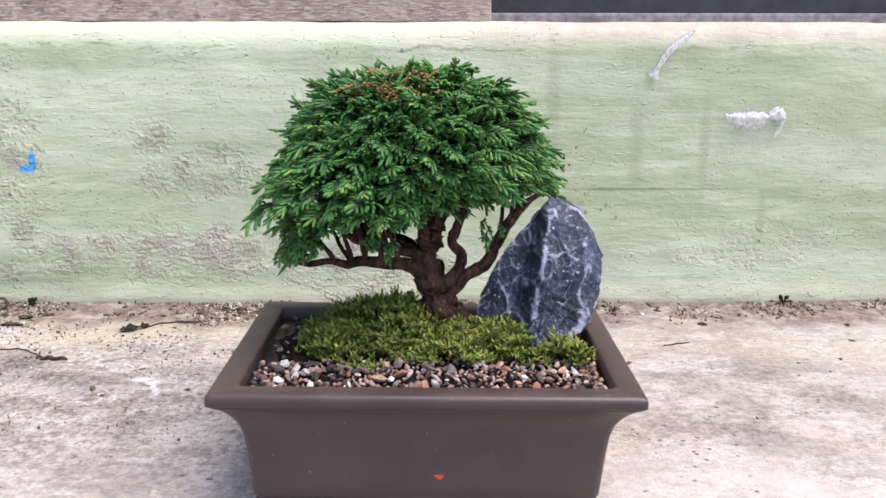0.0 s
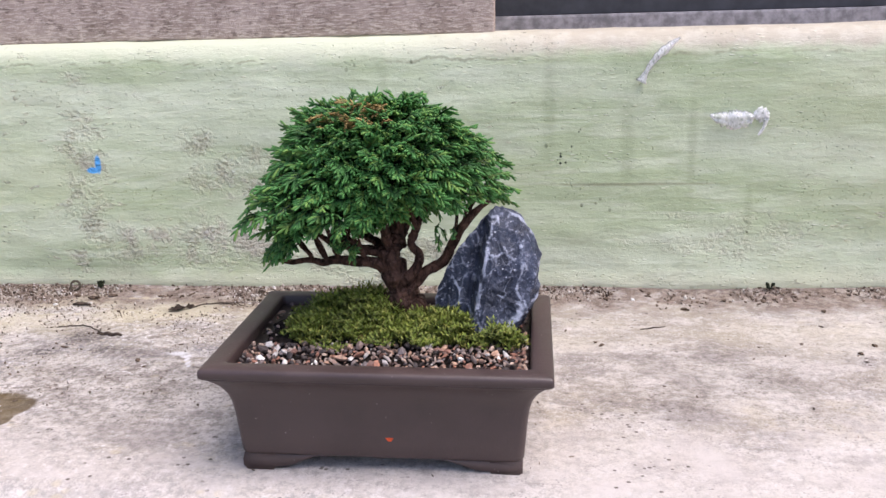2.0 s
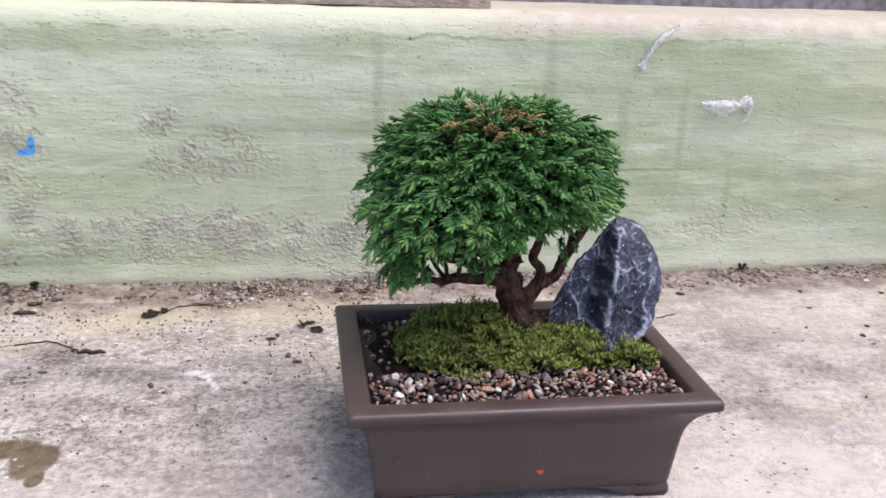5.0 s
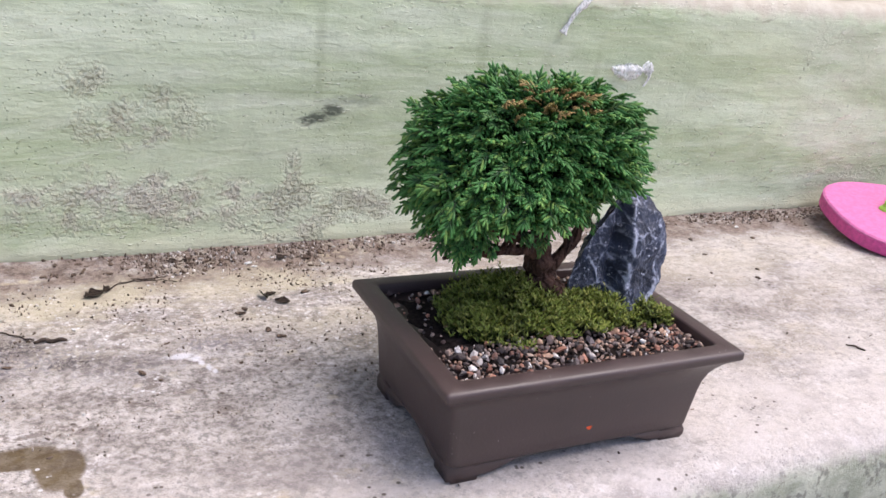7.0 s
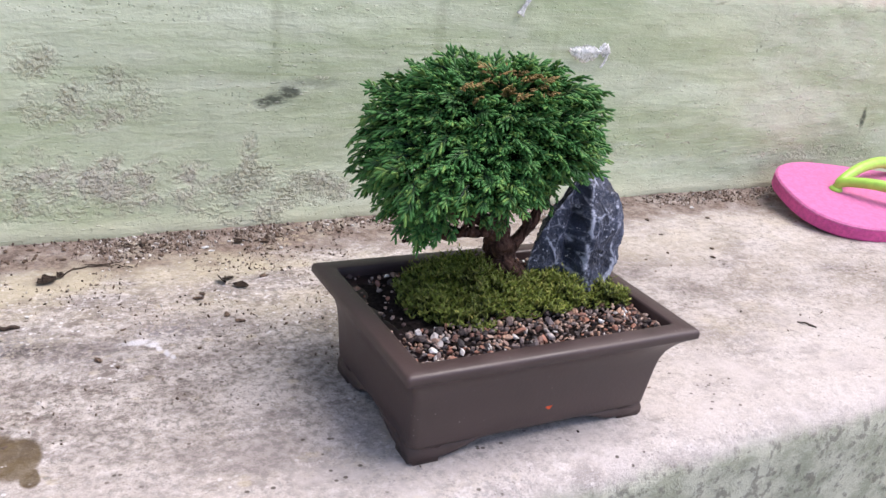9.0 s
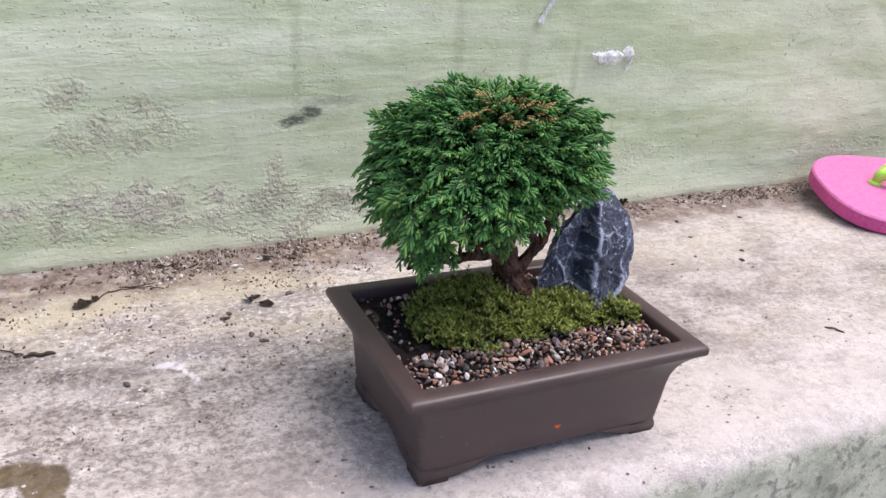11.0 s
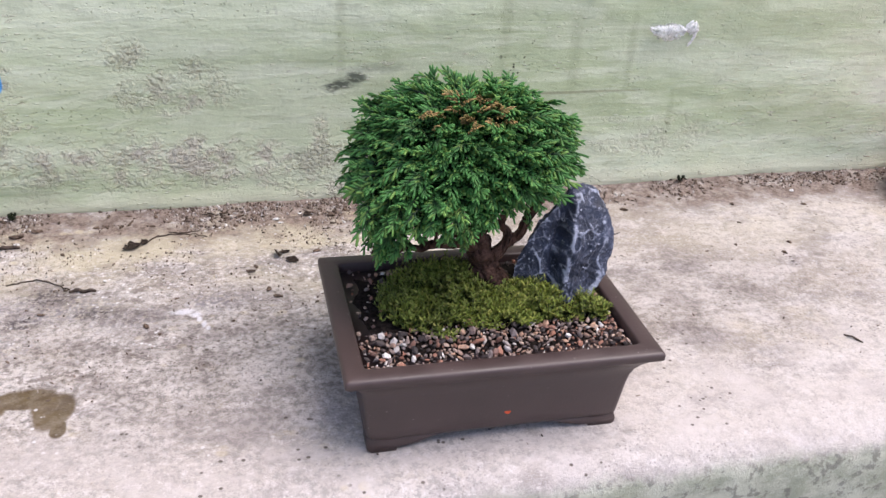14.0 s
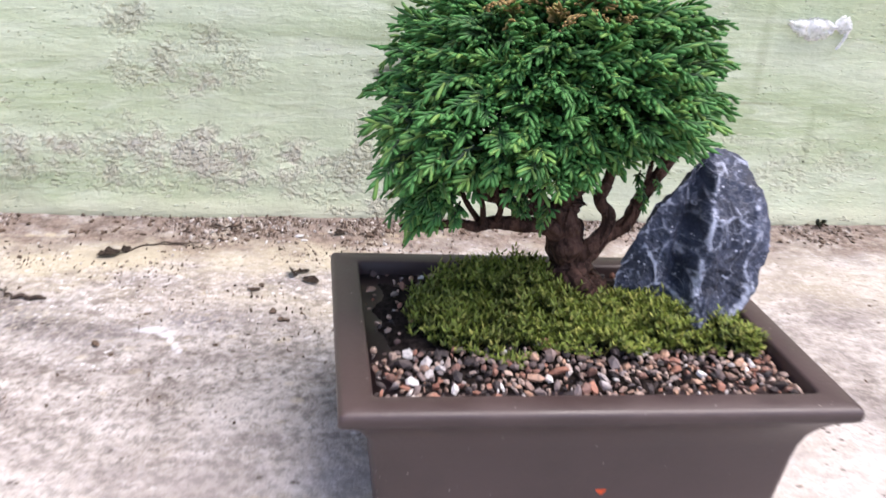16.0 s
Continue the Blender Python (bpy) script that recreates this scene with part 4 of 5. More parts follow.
# ---- the tree ----
def build_tree():
    tree = tagged(new("bonsai_tree"), "bonsai cypress with a dense rounded green crown and browned tips", "tree")
    bx, by, bz = 0.006, 0.012, 0.0500

    def limb(name, ctrl, sides=9, n=6, rough=0.35):
        p, r = smooth_path(ctrl, n)
        p = [Vector(q) + noise.noise_vector(Vector(q) * 150) * 0.0011 for q in p]
        part(name, mesh_of(name, *tube(p, r, sides, 0.05, rough), M_BARK), tree)

    limb("trunk", [(0.0085, by, 0.044, 0.0112), (0.0072, by, 0.0515, 0.0094), (0.0052, by, 0.059, 0.0080), (0.0030, by, 0.067, 0.0065), (0.0008, by, 0.075, 0.0056), (0.0004, by + 0.001, 0.083, 0.0048), (0.0040, by + 0.003, 0.093, 0.0046), (0.0030, by + 0.006, 0.108, 0.0034), (0.0, by + 0.008, 0.128, 0.0014)], 20, 10, 0.55)
    # surface roots
    for a in (200, 255, 300, 340, 120):
        ca, sa = math.cos(radians(a)), math.sin(radians(a))
        limb("root", [(bx + ca * 0.005, by + sa * 0.005, bz + 0.007, 0.0046), (bx + ca * 0.010, by + sa * 0.009, bz + 0.0005, 0.0038), (bx + ca * 0.015, by + sa * 0.013, bz - 0.006, 0.002)], 8, 5, 0.4)
    # main limbs, each from its fork to its end, with radius
    limb("branch", [(0.0060, 0.012, 0.0635, 0.0042), (0.0130, 0.0145, 0.0700, 0.0027), (0.0200, 0.0175, 0.0745, 0.0024), (0.0258, 0.019, 0.0800, 0.0022), (0.0288, 0.020, 0.0865, 0.0022), (0.0336, 0.021, 0.0930, 0.0019), (0.0385, 0.022, 0.0985, 0.0015), (0.0440, 0.023, 0.1030, 0.0010)], 11)
    limb("branch", [(0.0060, 0.010, 0.0690, 0.0034), (0.0115, 0.009, 0.0745, 0.0023), (0.0130, 0.009, 0.0815, 0.0021), (0.0104, 0.009, 0.0870, 0.0019), (0.0122, 0.010, 0.0925, 0.0019), (0.0150, 0.011, 0.0990, 0.0013), (0.0200, 0.012, 0.1060, 0.0008)], 10)
    limb("branch", [(0.0000, 0.011, 0.0745, 0.0036), (-0.0060, 0.008, 0.0785, 0.0027), (-0.0170, 0.006, 0.0797, 0.0022), (-0.0290, 0.004, 0.0800, 0.0018), (-0.0400, 0.002, 0.0805, 0.0012), (-0.0520, 0.000, 0.0815, 0.0006)], 10)
    limb("branch", [(0.0000, 0.011, 0.0790, 0.0034), (-0.0060, 0.009, 0.0828, 0.0026), (-0.0150, 0.008, 0.0852, 0.0021), (-0.0240, 0.007, 0.0875, 0.0017), (-0.0320, 0.006, 0.0930, 0.0010), (-0.0400, 0.006, 0.1000, 0.0006)], 10)
    limb("branch", [(-0.0005, 0.014, 0.0800, 0.0030), (-0.0080, 0.024, 0.0840, 0.0022), (-0.0200, 0.034, 0.0860, 0.0017), (-0.0340, 0.042, 0.0900, 0.0009)], 9)
    limb("branch", [(0.0010, 0.013, 0.0840, 0.0030), (-0.0010, 0.004, 0.0950, 0.0020), (-0.0010, -0.006, 0.1080, 0.0010)], 8)
    limb("branch", [(0.0010, 0.015, 0.0840, 0.0030), (0.0060, 0.028, 0.0930, 0.0020), (0.0080, 0.042, 0.1060, 0.0010)], 8)
    # twigs forking off the limbs up into the leaves
    tw = random.Random(31)
    for x, y, z, side in ((-0.010, 0.007, 0.079, -1), (-0.016, 0.006, 0.080, -1), (-0.022, 0.005, 0.080, -1), (-0.027, 0.004, 0.080, -1), (-0.034, 0.003, 0.080, -1), (-0.014, 0.008, 0.085, -1), (-0.019, 0.008, 0.0865, -1), (-0.024, 0.007, 0.0875, -1), (-0.012, 0.028, 0.085, -1), (-0.022, 0.035, 0.0865, -1), (0.0288, 0.020, 0.0865, 1), (0.0336, 0.021, 0.0930, 1), (0.0360, 0.0215, 0.0960, 1), (0.0120, 0.010, 0.0925, 1), (0.0130, 0.010, 0.0940, -1), (0.004, 0.015, 0.093, 1)):
        for _ in range(2 if side < 0 else 1):
            dx, dy, up_ = side * tw.uniform(0.001, 0.009), tw.uniform(-0.012, 0.010), tw.uniform(0.011, 0.018)
            if x > 0.025:
                dx, dy = dx * 0.5, dy * 0.5
            limb("twig", [(x, y, z, 0.0012), (x + dx * 0.35 + tw.uniform(-0.001, 0.001), y + dy * 0.4, z + up_ * 0.35, 0.0009), (x + dx * 0.8, y + dy * 0.8, z + up_ * 0.75, 0.0007), (x + dx * 1.3, y + dy * 1.3, z + up_ * 1.3, 0.0004)], 6, 4)

    # leaf sprays: flat fans of stubby scale-leaved fingers
    def finger(p, d, L, r, droop, t0, t1):
        d = d.normalized()
        a = d.cross(Vector((0, 0, 1)))
        a = a.normalized() if a.length > 1e-4 else Vector((1, 0, 0))
        b = d.cross(a)
        vs_, fs_, ts_ = [], [], []
        for k, w in ((0.0, 0.62), (0.5, 0.92), (0.90, 0.95)):
            c = p + d * L * k + Vector((0, 0, -droop * L * k * k))
            for i in range(5):
                an = 2 * math.pi * i / 5
                vs_.append(c + (a * math.cos(an) + b * math.sin(an) * 0.8) * r * w)
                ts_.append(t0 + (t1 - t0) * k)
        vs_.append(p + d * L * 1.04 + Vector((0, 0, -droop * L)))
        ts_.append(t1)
        for j in range(2):
            for i in range(5):
                i2 = (i + 1) % 5
                fs_ += [(j * 5 + i, j * 5 + i2, (j + 1) * 5 + i2), (j * 5 + i, (j + 1) * 5 + i2, (j + 1) * 5 + i)]
        fs_ += [(10 + i, 10 + (i + 1) % 5, 15) for i in range(5)]
        return vs_, fs_, ts_

    def spray(seed):
        rg = random.Random(seed)
        V, F, T = [], [], []

        def add(*args):
            a, b, c = finger(*args)
            o = len(V)
            V.extend(a), T.extend(c)
            F.extend(tuple(o + i for i in q) for q in b)

        # a flat feather: an arching rib with side shoots, the lower ones forked again
        L, r, sag = rg.uniform(0.0120, 0.0150), 0.00064, rg.uniform(0.15, 0.55)
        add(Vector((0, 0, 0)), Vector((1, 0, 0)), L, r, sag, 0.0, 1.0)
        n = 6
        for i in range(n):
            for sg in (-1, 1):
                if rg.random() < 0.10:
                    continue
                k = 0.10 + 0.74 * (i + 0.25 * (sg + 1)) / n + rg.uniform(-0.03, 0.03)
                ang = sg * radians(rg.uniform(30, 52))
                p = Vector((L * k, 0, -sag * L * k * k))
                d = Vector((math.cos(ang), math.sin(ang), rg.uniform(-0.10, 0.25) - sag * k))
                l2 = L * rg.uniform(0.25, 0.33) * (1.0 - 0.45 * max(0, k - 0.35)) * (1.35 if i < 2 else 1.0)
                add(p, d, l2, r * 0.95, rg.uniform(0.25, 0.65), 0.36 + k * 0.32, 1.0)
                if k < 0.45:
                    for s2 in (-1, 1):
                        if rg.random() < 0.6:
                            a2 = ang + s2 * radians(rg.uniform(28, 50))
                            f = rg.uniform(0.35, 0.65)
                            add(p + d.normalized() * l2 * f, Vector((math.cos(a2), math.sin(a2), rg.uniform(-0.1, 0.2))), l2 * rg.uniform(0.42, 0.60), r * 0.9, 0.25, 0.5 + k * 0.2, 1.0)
        return np.array([tuple(q) for q in V]), np.array(F), np.array(T)

    kinds = [spray(s) for s in range(10)]
    rg = random.Random(77)
    C = Vector((-0.0065, 0.018, 0.112))

    def crown_radius(d):
        """Distance from the crown's middle to its skin along d: a squashed ball, bulged and lifted on its sides."""
        x, y, z = d
        rz = 0.038 if z > 0 else 0.020 - 0.009 * min(1, max(-1, x * 1.6)) + 0.004 * min(1, max(-1, y * 1.6))
        r = (abs(x / 0.056) ** 2.4 + abs(y / 0.048) ** 2.4 + abs(z / rz) ** 2.4) ** (-1 / 2.4)
        bulge = 1.122 + 0.016 * x + 0.175 * y - 0.47 * z + 0.246 * x * y - 0.333 * y * z + 0.173 * x * z - 0.046 * (x * x - y * y) + 0.065 * (3 * z * z - 1) + 0.623 * z**3
        bulge += -0.135 * x * z * z - 0.025 * (x**3 - 3 * x * y * y) + 0.081 * (x * x - y * y) * z - 0.733 * x * y * z + 0.094 * y * z * z - 0.345 * z**4 - 0.028 * (x**4 - 6 * x * x * y * y + y**4)
        low = max(0.0, -z - 0.15) * max(0.0, -x)
        shoulder = (0.05 + 0.05 * max(0.0, -x)) * 4 * z * z * (1 - z * z) if z > 0 else 0.0
        r = max(0.008, r * bulge * (1 - 0.85 * low + shoulder - 0.03 * max(0.0, -x) + 0.16 * max(0.0, -x) * max(0.0, y))) * (1.055 + 0.06 * noise.noise(d * 3.4 + Vector((1, 3, 2))) - 0.14 * noise.voronoi(d * 3.6)[0][0] ** 2)
        return min(r, (0.0556 - 0.007 * min(1.0, max(0.0, -z / 0.3))) / max(0.05, -x) * (1 + 0.04 * noise.noise(d * 7.0)))

    green, dry = ([], [], []), ([], [], [])
    n_green = n_dry = 0

    def place(p, d, scale, roll, is_dry, hang=False):
        nonlocal n_green, n_dry
        d = d.normalized()
        # the limbs stay bare below the crown
        foot = min(p.z, p.z + d.z * 0.016 * scale) - 0.003
        if foot < (0.0965 if p.x > 0.012 else 0.0950 if p.x > -0.036 else 0.0815) and not hang:
            return
        up = Vector((rg.gauss(0, 0.22), rg.gauss(0, 0.22), 1))
        side = up.cross(d)
        if side.length < 0.15:
            side = Vector((rg.gauss(0, 1), rg.gauss(0, 1), 0))
        side.normalize()
        nz = d.cross(side).normalized()
        side, nz = side * math.cos(roll) + nz * math.sin(roll), nz * math.cos(roll) - side * math.sin(roll)
        R = np.array([tuple(d), tuple(side), tuple(nz)])
        V, F, T = kinds[rg.randrange(len(kinds))]
        tgt = dry if is_dry else green
        off = n_dry if is_dry else n_green
        tgt[0].append(V * scale @ R + np.array(tuple(p)))
        tgt[1].append(F + off)
        tgt[2].append(T)
        if is_dry:
            n_dry += len(V)
        else:
            n_green += len(V)

    brown = [((-0.022, 0.000, 0.143), 0.010), ((-0.006, -0.002, 0.147), 0.011), ((0.004, 0.000, 0.146), 0.008), ((-0.033, -0.006, 0.134), 0.006), ((-0.055, -0.010, 0.104), 0.006), ((0.030, 0.008, 0.140), 0.006), ((-0.055, -0.012, 0.094), 0.006)]

    def is_brown(p):
        return any((p - Vector(c)).length < r * 1.3 and rg.random() < 0.30 for c, r in brown)

    golden = math.pi * (3 - math.sqrt(5))
    for layer, count, depth in ((0, 760, 0.0135), (1, 430, 0.0205), (2, 300, 0.029)):
        for i in range(count):
            zc = 1 - (i + 0.5) / count * 1.85
            a = golden * i + layer
            q = math.sqrt(max(0, 1 - zc * zc))
            d = Vector((q * math.cos(a), q * math.sin(a), zc)) + Vector((rg.gauss(0, 0.05), rg.gauss(0, 0.05), rg.gauss(0, 0.05)))
            d.normalize()
            if d.z < -0.40 and (d.x > -0.3 or d.z < -0.6) and rg.random() < 0.7:
                continue
            tipp = C + d * crown_radius(d) * rg.uniform(0.95, 1.03)
            # shoots rise at the top, lie level at the sides and hang at the skirt
            way = Vector((d.x, d.y, d.z * 0.80 + 0.05)) if d.z > 0 else Vector((d.x, d.y, d.z * 0.30 + 0.02))
            way += Vector((rg.gauss(0, 0.22), rg.gauss(0, 0.22), rg.gauss(0, 0.15)))
            way.normalize()
            dried = layer == 0 and is_brown(tipp)
            sc = rg.uniform(0.85, 1.15) * (0.72 if dried else 1.0)
            place(tipp - way * (depth + 0.0130 * (sc - 1)), way, sc, rg.gauss(0, 0.55), dried)
    # shaded sprays filling the inside
    for i in range(380):
        d = Vector((rg.gauss(0, 1), rg.gauss(0, 1), rg.gauss(0, 0.8) + 0.35)).normalized()
        p = C + d * crown_radius(d) * rg.uniform(0.25, 0.66)
        if p.x > 0.006 and p.z < 0.106:
            continue
        place(p, d + Vector((rg.gauss(0, 0.4), rg.gauss(0, 0.4), rg.gauss(0, 0.3))), rg.uniform(0.85, 1.1), rg.uniform(-1.2, 1.2), False)
    # a low pad reaching out on the side away from the stone
    for i in range(210):
        a = rg.uniform(0, 6.283)
        rr = math.sqrt(rg.random())
        c = Vector((-0.0410 + 0.0155 * rr * math.cos(a), 0.012 + 0.030 * rr * math.sin(a), 0))
        c.z = 0.0895 + 0.010 * (1 - rr * rr) + rg.uniform(-0.004, 0.003) + (c.x + 0.0415) * 0.30
        way = Vector((c.x + 0.026, (c.y - 0.012) * 1.1, rg.uniform(-0.010, 0.006) - 0.005 * rr))
        place(c - way.normalized() * 0.011, way, rg.uniform(0.7, 1.0), rg.gauss(0, 0.3), is_brown(c))
    # small tufts hanging under the crown
    for c, k in (((-0.015, -0.006, 0.0905), 7), ((0.0255, 0.010, 0.0955), 4)):
        for i in range(k):
            a = rg.uniform(3.3, 6.1)
            place(Vector(c) + Vector((rg.gauss(0, 0.003), rg.gauss(0, 0.003), rg.gauss(0, 0.002))), Vector((math.cos(a), math.sin(a), -0.7)), rg.uniform(0.45, 0.65), rg.gauss(0, 0.4), False, True)

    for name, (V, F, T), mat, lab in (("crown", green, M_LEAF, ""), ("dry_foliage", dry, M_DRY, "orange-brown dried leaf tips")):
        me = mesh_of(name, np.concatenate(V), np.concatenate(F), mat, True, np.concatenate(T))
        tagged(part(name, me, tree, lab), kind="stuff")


build_tree()


# ---- silk and cobweb on the wall ----
def draped(name, ctrl, widths, depth, label, seed):
    """A thin crumpled sheet along control points on the wall."""
    rgn = random.Random(seed)
    p, r = smooth_path([(*c, w) for c, w in zip(ctrl, widths)], 6)
    verts, faces = [], []
    n = 9
    for i, (q, w) in enumerate(zip(p, r)):
        a = Vector(p[min(i + 1, len(p) - 1)]) - Vector(p[max(i - 1, 0)])
        s = Vector((a.z, 0, -a.x)).normalized()
        for k in range(n):
            u = k / (n - 1) * 2 - 1
            j = noise.noise(Vector((i * 0.16, k * 0.5, seed)))
            c = Vector(q) + s * u * w * (1 + 0.35 * noise.noise(Vector((i * 0.6, seed, u))))
            verts.append((c.x, c.y - depth * (1 - u * u) * (0.6 + 0.6 * j) - 0.0006, c.z + 0.0006 * j))
    for i in range(len(p) - 1):
        for k in range(n - 1):
            faces.append((i * n + k, i * n + k + 1, (i + 1) * n + k + 1, (i + 1) * n + k))
    bm = bmesh.new()
    bv = [bm.verts.new(q) for q in verts]
    for q in faces:
        bm.faces.new([bv[i] for i in q])
    bmesh.ops.solidify(bm, geom=bm.faces[:], thickness=0.0003)
    return tagged(new(name, bm_mesh(name, bm, M_SILK)), label, "cobweb")


WF = WALL_Y - 0.0012
draped("cobweb", [(0.1335, WF, 0.1405), (0.136, WF, 0.146), (0.141, WF, 0.154), (0.148, WF, 0.161), (0.157, WF, 0.168)], [0.0036, 0.0017, 0.0020, 0.0028, 0.0006], 0.0026, "white twisted strand of old cobweb stuck to the wall", 3)
draped("cocoon", [(0.1775, WF, 0.1190), (0.1830, WF, 0.1172), (0.1895, WF, 0.1160), (0.1965, WF, 0.1158), (0.2020, WF, 0.1166), (0.2055, WF, 0.1175)], [0.0008, 0.0036, 0.0056, 0.0060, 0.0044, 0.0014], 0.0042, "pale papery silk cocoon stuck on the green wall", 8)
draped("cobweb", [(0.2050, WF, 0.1180), (0.2085, WF, 0.1188), (0.2120, WF, 0.1182), (0.2145, WF, 0.1170)], [0.0016, 0.0046, 0.0044, 0.0012], 0.0030, "small white knot of silk beside the cocoon", 12)
draped("cobweb", [(0.213, WF, 0.1165), (0.2125, WF, 0.112), (0.2105, WF, 0.108), (0.2085, WF, 0.1055)], [0.0022, 0.0012, 0.0010, 0.0005], 0.0012, "thin white thread hanging from the cocoon", 5)


# ---- dirt and litter on the step ----
clod_meshes = [lump_mesh("clod", 90 + s, M_CLOD, 1.6, 2, 0.9) for s in range(7)]
chip_meshes = [lump_mesh("chip", 130 + s, M_CHIPW, 0.5, 1, 0.6) for s in range(4)]
rng = random.Random(21)


def rest(name, me, x, y, r, label, category, group, flat=1.0, rot=None):
    m = Matrix.LocRotScale((x, y, floor_z(x, y) + r * 0.33 * flat), Euler((rng.uniform(-0.2, 0.2), rng.uniform(-0.2, 0.2), rng.uniform(0, 6.28) if rot is None else rot)), Vector((r, r * rng.uniform(0.6, 0.9), r * flat)))
    ob = new(name, me)
    ob.matrix_world = m
    return tagged(ob, label, category, group)


CL = "crumbled brown clod of dry earth on the concrete"
for x, y, r in ((-0.158, 0.079, 0.0026), (-0.151, 0.071, 0.0018), (-0.113, 0.078, 0.0020), (-0.092, 0.108, 0.0032), (-0.088, 0.100, 0.0032), (-0.102, 0.130, 0.0038), (-0.098, 0.135, 0.0028), (-0.213, 0.100, 0.0026), (-0.143, 0.105, 0.0017), (-0.132, 0.038, 0.0013), (-0.060, 0.150, 0.0034), (-0.135, 0.118, 0.0016), (0.242, 0.102, 0.0026), (0.254, 0.116, 0.0024), (0.10, 0.117, 0.0022), (0.103, 0.112, 0.0026), (0.235, 0.148, 0.0020), (0.16, 0.178, 0.0034), (0.245, 0.176, 0.0030), (0.30, 0.168, 0.0026), (0.215, 0.118, 0.0016), (0.13, 0.055, 0.0012), (0.144, 0.043, 0.0012), (0.19, 0.112, 0.0014), (-0.24, 0.19, 0.005), (-0.228, 0.196, 0.0042), (-0.255, 0.196, 0.0036), (-0.21, 0.165, 0.0026), (-0.045, 0.196, 0.0042), (-0.035, 0.202, 0.0036), (-0.052, 0.204, 0.003)):
    rest("clod", clod_meshes[rng.randrange(7)], x, y, r, CL, "clod", "clods on the step", 0.55)
for i in range(150):
    x = rng.uniform(-0.36, 0.62)
    y = 0.213 - abs(rng.gauss(0, 0.011))
    rest("clod", clod_meshes[rng.randrange(7)], x, y, rng.uniform(0.0013, 0.0030), CL, "clod", "clods on the step", 0.55)
for x, y, r in ((-0.082, 0.195, 0.0036), (-0.079, 0.190, 0.0028), (-0.183, 0.131, 0.0024), (-0.142, 0.176, 0.0015), (0.305, 0.191, 0.0036), (-0.066, 0.201, 0.0022), (0.13, 0.196, 0.0026), (0.17, 0.2, 0.0024), (-0.262, 0.178, 0.003), (-0.238, 0.181, 0.003)):
    rest("plaster_chip", chip_meshes[rng.randrange(4)], x, y, r, "small white chip of fallen plaster on the concrete", "chip", "plaster chips", 0.7)

# loose crumbs too small to count
cv, cf = [], []
crumb = [lump_mesh("crumb", 160 + s, M_CLOD, 0.5, 1, 0.8) for s in range(3)]
for i in range(29000):
    if i < 15600:
        x, y = rng.uniform(-0.40, 0.66), 0.217 - abs(rng.gauss(0, 0.013))
    elif i < 23500:
        x, y = rng.uniform(-0.38, 0.0), 0.215 - abs(rng.gauss(0, 0.042))
    elif i < 28000:
        x, y = rng.uniform(-0.36, -0.02), rng.uniform(0.02, 0.2)
    else:
        x, y = rng.uniform(-0.3, 0.5), rng.uniform(-0.05, 0.2)
    if noise.noise(Vector((x * 30, y * 30, 3.3))) < rng.uniform(-0.15, 0.35) - (0.15 if y > 0.195 else 0):
        continue
    r = 0.00022 + 0.0012 * rng.random() ** 4 * (1.15 if y > 0.18 else 0.85)
    m = Matrix.LocRotScale((x, y, floor_z(x, y) + r * 0.3), Euler((rng.uniform(0, 3), rng.uniform(0, 3), rng.uniform(0, 6))), Vector((r * rng.uniform(1, 2.0), r, r * 0.5)))
    me = crumb[i % 3]
    b = len(cv)
    cv += [tuple(m @ q.co) for q in me.vertices]
    cf += [tuple(b + k for k in p.vertices) for p in me.polygons]


def crumb_mat():
    m = Mat("crumbs", 0.95, 0.1)
    col = m.colors(m.island(), [(0.0, (0.055, 0.040, 0.032)), (0.3, (0.13, 0.095, 0.072)), (0.6, (0.22, 0.165, 0.13)), (0.8, (0.34, 0.28, 0.235)), (1.0, (0.70, 0.66, 0.62))])
    return m.done(col, 0.95)


tagged(new("earth_crumbs", mesh_of("earth_crumbs", cv, cf, crumb_mat())), "scattered crumbs of earth and grit along the wall", "dirt", kind="stuff")


def twig(ctrl, label, crook=0.0016):
    p, r = smooth_path(ctrl, 5)
    p = [Vector(q) + noise.noise_vector(Vector(q) * 260) * crook for q in p]
    p = [(x, y, floor_z(x, y) + q * 0.7 + abs(z)) for (x, y, z), q in zip(p, r)]
    tagged(new("twig", mesh_of("twig", *tube(p, r, 6, 0.1, 0.4), M_TWIG)), label, "twig", "twigs on the step")


TW = "thin dark dead twig lying on the concrete"
twig([(-0.236, 0.133, 0, 0.0003), (-0.226, 0.1365, 0, 0.0004), (-0.217, 0.1365, 0, 0.0004), (-0.208, 0.130, 0, 0.0004), (-0.201, 0.124, 0, 0.0005)], TW)
twig([(-0.201, 0.1215, 0, 0.0008), (-0.196, 0.1215, 0, 0.0012), (-0.192, 0.120, 0, 0.0010), (-0.187, 0.1205, 0, 0.0005)], TW)
twig([(-0.165, 0.171, 0, 0.0004), (-0.155, 0.181, 0, 0.0004), (-0.140, 0.182, 0, 0.0003), (-0.126, 0.178, 0, 0.0003)], TW)


